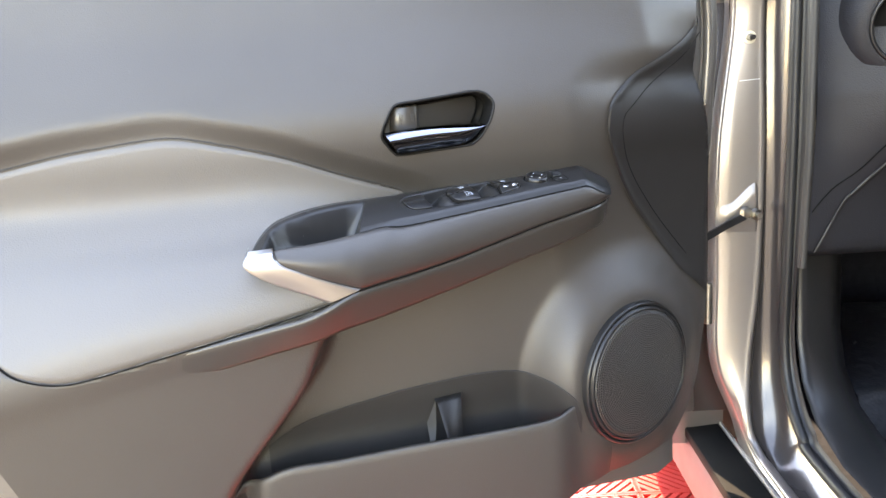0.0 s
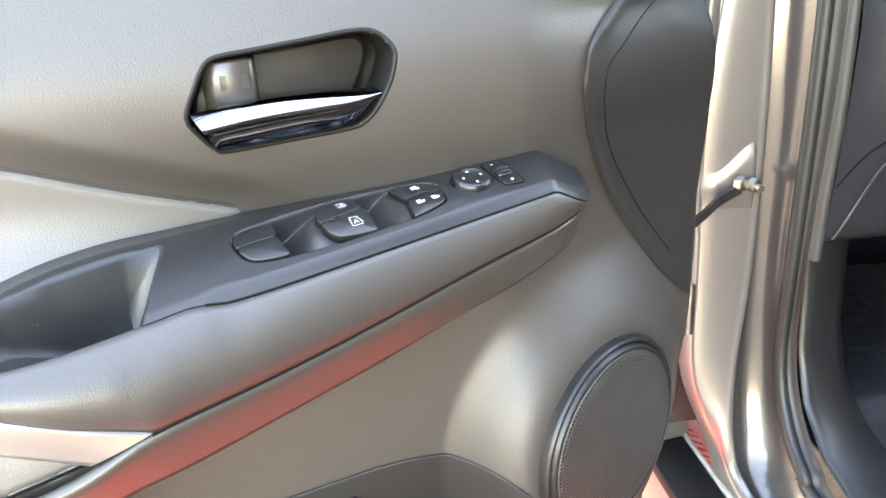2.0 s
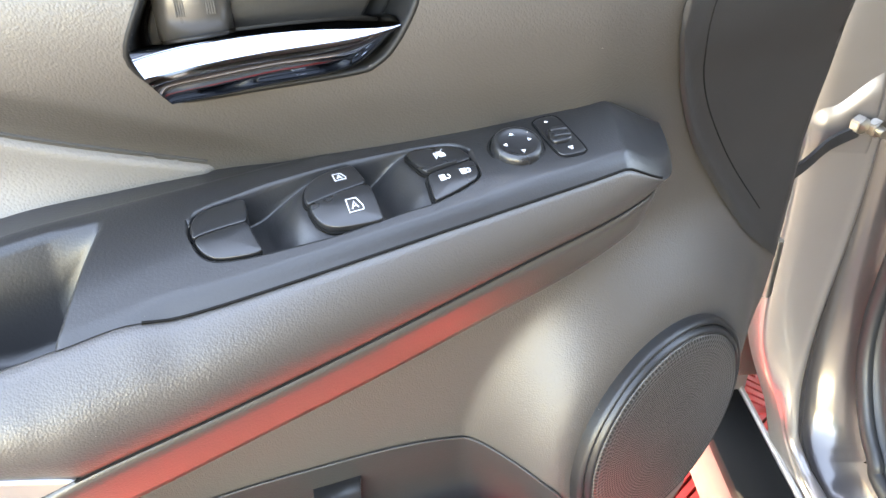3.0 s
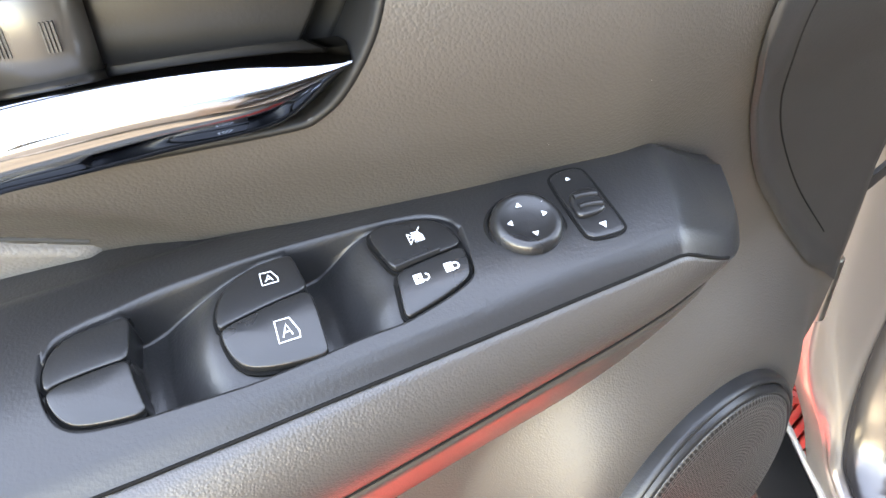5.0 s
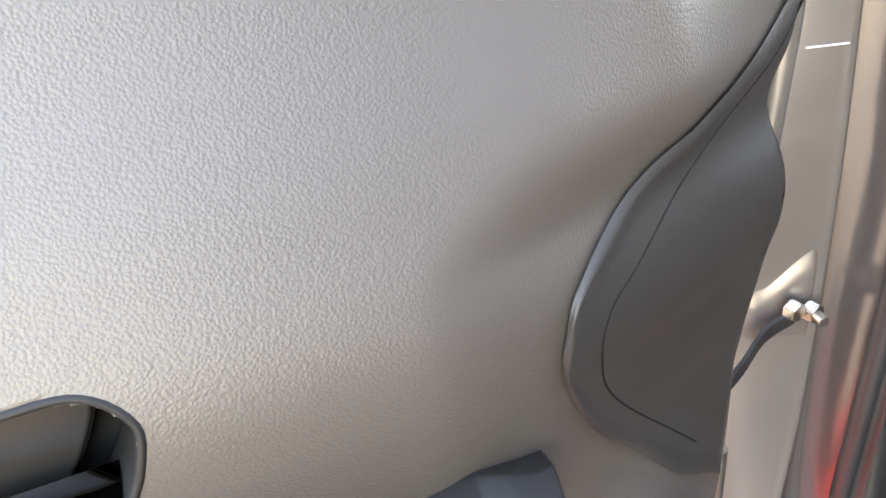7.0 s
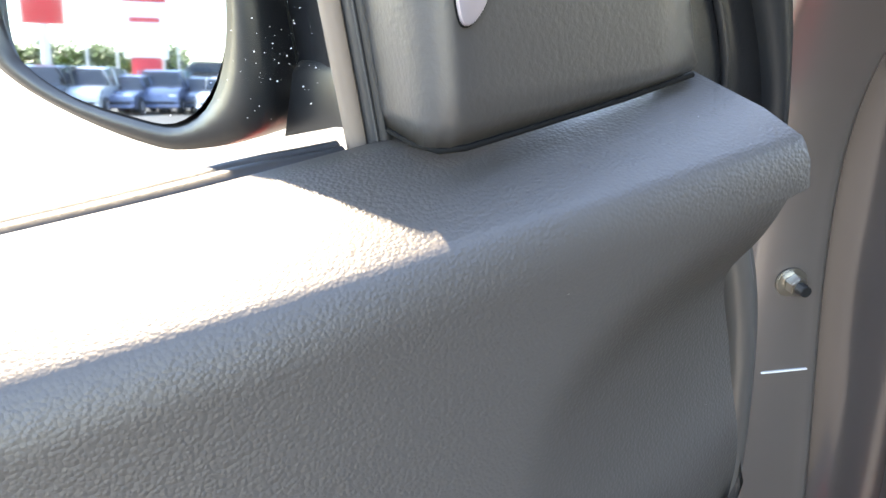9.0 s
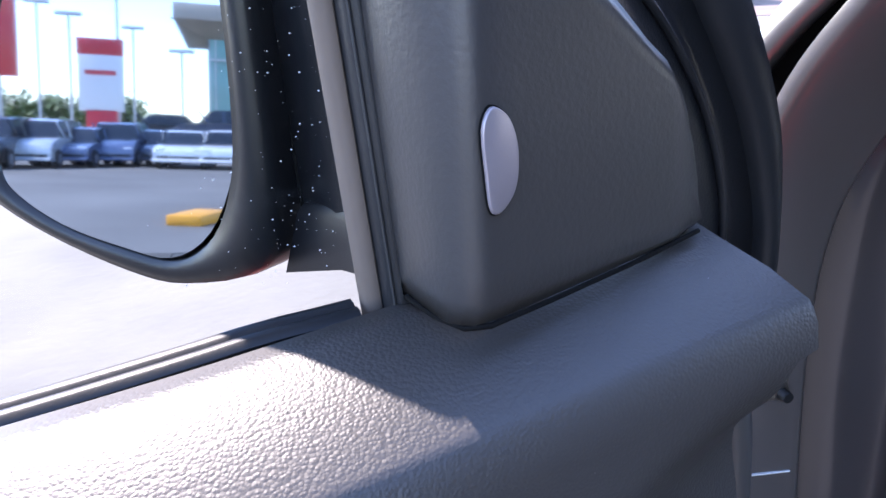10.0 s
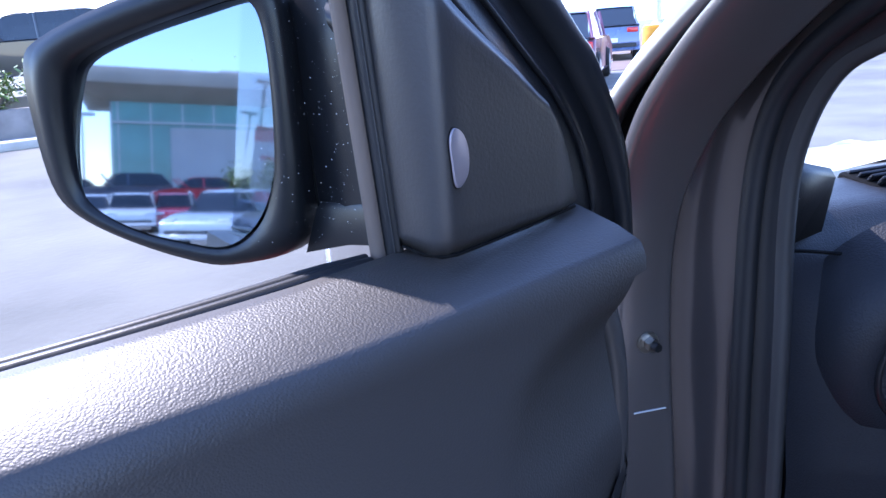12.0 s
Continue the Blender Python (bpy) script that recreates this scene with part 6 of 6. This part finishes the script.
    part("licence_plate", box("licence_plate", (0.02, 0.5, 0.13), m @ pose(-L / 2 - 0.05, 0, 0.62), SIGNWHITE, 0.005), ob)
    return ob


def car_paint(name, c):
    return material(name, c, 0.28, metal=0.2, vary=0.05, scale=2, coat=0.8)


P_MAROON, P_BLUE, P_WHITE, P_BLACK, P_RED, P_SILVER, P_NAVY = (car_paint(*q) for q in (("maroon_paint", (0.16, 0.05, 0.08)), ("slate_blue_paint", (0.12, 0.16, 0.26)), ("white_paint", (0.75, 0.75, 0.74)), ("black_paint", (0.015, 0.016, 0.019)), ("red_paint", (0.5, 0.03, 0.05)), ("silver_paint", (0.55, 0.58, 0.6)), ("navy_paint", (0.04, 0.06, 0.10))))


parked_car(far(42.3, 17, 0, 40), P_MAROON, "dark maroon hatchback parked on the sunlit lot", "hatch")
parked_car(far(45.6, 27, 0, 44), P_BLUE, "slate blue crossover parked on the sunlit lot", "suv")
parked_car(far(52.6, 36, 0, 130), P_WHITE, "white crossover parked behind the lamp post", "suv")
parked_car(far(39.0, 40, 0, 40), P_SILVER, "silver crossover parked in the far row", "suv")
parked_car(far(56.5, 40, 0, 40), P_WHITE, "white crossover parked in the far row", "suv")
parked_car(far(5.9, 21, 0.75, 160), P_BLACK, "black crossover parked above the planter wall", "suv")
parked_car(far(-3.5, 22, 0.75, 165), P_SILVER, "silver crossover parked above the planter wall", "suv")

post = thing("lamp_post", far(49.0, 30), "grey lamp post on an orange painted concrete base", "lamp post")
part("base", cylinder("base", 0.62, 0.60, 0.95, far(49.0, 30, 0.475), ORANGE, 14, 0.06), post, "orange painted concrete base")
part("collar", cylinder("collar", 0.32, 0.20, 0.16, far(49.0, 30, 1.02), KERB, 14), post)
part("pole", cylinder("pole", 0.13, 0.09, 9.0, far(49.0, 30, 5.4), GALV, 12), post)
part("lamp_head", box("lamp_head", (0.8, 0.35, 0.14), far(49.0, 30, 9.9, 30), GALV, 0.03), post)

# kerb, planter wall and shrubs beyond the window
tagged(new("kerb", box("kerb", (26, 0.35, 0.14), (-2, 13.6, 0.07, 0, 0, 1.5), KERB, 0.02)), "pale concrete kerb at the lot's edge", "kerb", kind="structure")
tagged(new("planter_wall", box("planter_wall", (26, 0.4, 0.52), (-2, 15.6, 0.26, 0, 0, 1.5), WALLST, 0.03)), "low dark block planter wall", "wall", kind="structure")
tagged(new("terrace", box("terrace", (28, 14, 0.7), (-4.5, 23.0, 0.35, 0, 0, 1.5), ASPHALT)), "raised parking terrace behind the planter", "terrace", kind="structure")
tagged(new("walkway", box("walkway", (26, 1.2, 0.05), (-2, 14.6, 0.025, 0, 0, 1.5), WALLST)), "dark strip of paving before the wall", "paving", kind="structure")


def leafy(name, at, w, h, n, seed, label, trunk=0.0, cat="shrub"):
    """A plant: stems and a crown of many small leaves in uneven clumps."""
    random.seed(seed)
    ob = thing(name, at, label, cat)
    clumps = [Vector((random.gauss(0, w * 0.28), random.gauss(0, w * 0.28), trunk + h * (0.25 + 0.6 * random.random()))) for _ in range(9)]
    verts, faces = [], []
    for i in range(n):
        c = random.choice(clumps)
        p = c + Vector((random.gauss(0, w * 0.13), random.gauss(0, w * 0.13), random.gauss(0, h * 0.13)))
        a, b, s = random.random() * 6.3, random.gauss(0.3, 0.5), w * (0.030 + 0.03 * random.random())
        d, e = Vector((math.cos(a), math.sin(a), b)), Vector((-math.sin(a), math.cos(a), random.gauss(0, 0.4)))
        k = len(verts)
        verts += [at @ (p - d * s), at @ (p + e * s * 0.45), at @ (p + d * s), at @ (p - e * s * 0.45)]
        faces.append((k, k + 1, k + 2, k + 3))
    tagged(part("crown", mesh("crown", verts, faces, LEAF, False), ob), kind="stuff")
    for i in range(4 if trunk == 0 else 1):
        top = clumps[i]
        part("stem" if trunk == 0 else "trunk", tube("stem", [at @ Vector((0.05 * i, 0, 0)), at @ (top * 0.5 + Vector((0.05, 0, 0))), at @ top], 0.02 if trunk == 0 else 0.09, BARK, 6), ob)
    return ob


for i, (x, s) in enumerate(((0.9, 1.0), (2.3, 1.2), (-0.6, 1.1), (3.9, 0.9), (-2.4, 1.2))):
    leafy("shrub", pose(x, 15.95 + 0.1 * (i % 2), 0.42), 1.1 * s, 0.75 * s, 900, 20 + i, "yellow-green shrub growing behind the planter wall")

# ---- what stands behind the camera and shows in the mirror
MC = Vector((0.6, 0.95, 1.2))


def back(az, d, z=0.0, turn=0.0):
    """A place seen in the mirror: degrees from -x towards +y."""
    return pose(MC.x - d * math.cos(radians(az)), MC.y + d * math.sin(radians(az)), z, 0, 0, turn)


shop = thing("showroom", pose(-56, -8, 0), "showroom building with teal glass front and overhanging roof", "building")
part("wall", box("wall", (14, 34, 8.8), (-62, -14.5, 4.4), PALE), shop, "pale grey panelled wall")
part("glass_front", box("glass_front", (0.3, 33.5, 8.4), (-54.85, -14.4, 4.2), TEAL), shop, "teal tinted glass front")
part("front_panel", box("front_panel", (0.3, 14.5, 4.6), (-54.6, -8.6, 4.0), PALE), shop, "pale front panel")
for k in range(16):
    part("mullion", box("mullion", (0.10, 0.10, 8.4), (-54.72, 2.0 - 2.1 * k, 4.2), GALV), shop)
for z in (1.6, 6.6):
    part("mullion", box("mullion", (0.14, 33.5, 0.14), (-54.5, -14.4, z), GALV), shop)
part("roof", box("roof", (17, 38, 1.1), (-60.5, -14.4, 9.4), FASCIA, 0.1), shop, "beige overhanging roof")
part("roof_soffit", loft("roof_soffit", [[(-52.0, 4.8, 8.9), (-52.0, -33, 8.9)], [(-54.7, 2.6, 8.0), (-54.7, -33, 8.0)]], FASCIA), shop)
part("plant_room", box("plant_room", (8, 26, 1.0), (-61, -18, 10.4), PALE, 0.1), shop)
tagged(new("raised_row", box("raised_row", (12, 40, 0.9), (-43, -6, 0.45), KERB, 0.05)), "low pale retaining wall with a raised parking row", "terrace", kind="structure")
tagged(new("lot_surface", box("lot_surface", (34, 60, 0.012), (-24, 6, 0.006), ASPHALT)), "greyish asphalt of the rear lot", "asphalt", kind="structure")

for az, d, z, tn, pt, nm, kd in ((3.1, 31, 0, 5, P_WHITE, "white sedan parked facing the aisle", "sedan"), (0.3, 30.5, 0, 3, P_WHITE, "white hatchback parked facing the aisle", "hatch"), (-2.6, 31, 0, 0, P_RED, "red hatchback parked facing the aisle", "hatch"), (-4.2, 39, 0.9, 85, P_RED, "red sedan on the raised row", "sedan"), (0.8, 40, 0.9, 88, P_NAVY, "dark blue crossover on the raised row", "suv"), (-6.9, 19.5, 0, 30, P_SILVER, "silver sedan parked close behind", "sedan"), (5.6, 33, 0, 6, P_NAVY, "dark blue sedan in the parked row", "sedan"), (7.6, 32, 0, 4, P_BLUE, "slate blue crossover in the parked row", "suv"), (10.0, 31, 0, 8, P_BLUE, "slate blue sedan in the parked row", "sedan"), (12.4, 30, 0, 5, P_SILVER, "silver crossover in the parked row", "suv"), (15.2, 29, 0, 5, P_BLACK, "black crossover in the parked row", "suv"), (5.0, 42, 0.9, 80, P_BLACK, "black sedan on the raised row", "sedan"), (18.0, 29, 0, 5, P_WHITE, "white crossover in the parked row", "suv")):
    parked_car(back(az, d, z, tn), pt, nm, kd, "cars behind")
leafy("tree", back(-9.2, 27), 1.9, 1.9, 2600, 51, "small round green tree beside the lot", 0.5, "tree")
for i, (az, d) in enumerate(((8.4, 70), (11.5, 75), (14, 72), (17.5, 70), (21, 74), (6.5, 80), (25, 70))):
    leafy("tree", back(az, d), 6, 3.6, 1500, 60 + i, "distant green tree beyond the lot", 0.8, "tree")
pyl = thing("sign_pylon", back(8.7, 46), "tall sign pylon with white face and red top", "sign")
part("sign_face", box("sign_face", (0.5, 2.3, 3.4), back(8.7, 46, 4.2), SIGNWHITE, 0.03), pyl)
part("sign_top", box("sign_top", (0.52, 2.34, 0.9), back(8.7, 46, 6.0), SIGNRED, 0.03), pyl, "red sign top")
part("sign_bar", box("sign_bar", (0.54, 1.6, 0.25), back(8.7, 46, 4.6), SIGNRED), pyl)
part("sign_base", box("sign_base", (0.5, 1.6, 2.6), back(8.7, 46, 1.3), SIGNRED, 0.03), pyl)
pyl2 = thing("sign_pylon", back(15.0, 44), "tall red and white sign beyond the parked row", "sign")
part("sign_face", box("sign_face", (0.5, 2.0, 4.0), back(15.0, 44, 6.0), SIGNRED, 0.03), pyl2)
part("sign_post", cylinder("sign_post", 0.25, 0.25, 5, back(15.0, 44, 2.5), GALV, 12), pyl2)
for az, d, h in ((7.6, 48, 9.5), (10.6, 52, 8.5), (3.4, 50, 6.5), (6.6, 60, 9.0), (12.5, 55, 9.5), (18, 50, 9.5)):
    lp = thing("lamp_post", back(az, d), "tall grey lot lamp post", "lamp post", "lot lamp posts")
    part("pole", cylinder("pole", 0.11, 0.08, h, back(az, d, h / 2), GALV, 10), lp)
    part("lamp_head", box("lamp_head", (0.4, 1.5, 0.2), back(az, d, h), GALV, 0.04), lp)
tagged(new("kerb", box("kerb", (1.0, 0.5, 0.16), back(2.3, 10.5, 0.08, 20), ORANGE, 0.04)), "yellow painted concrete wheel stop", "wheel stop", kind="structure")
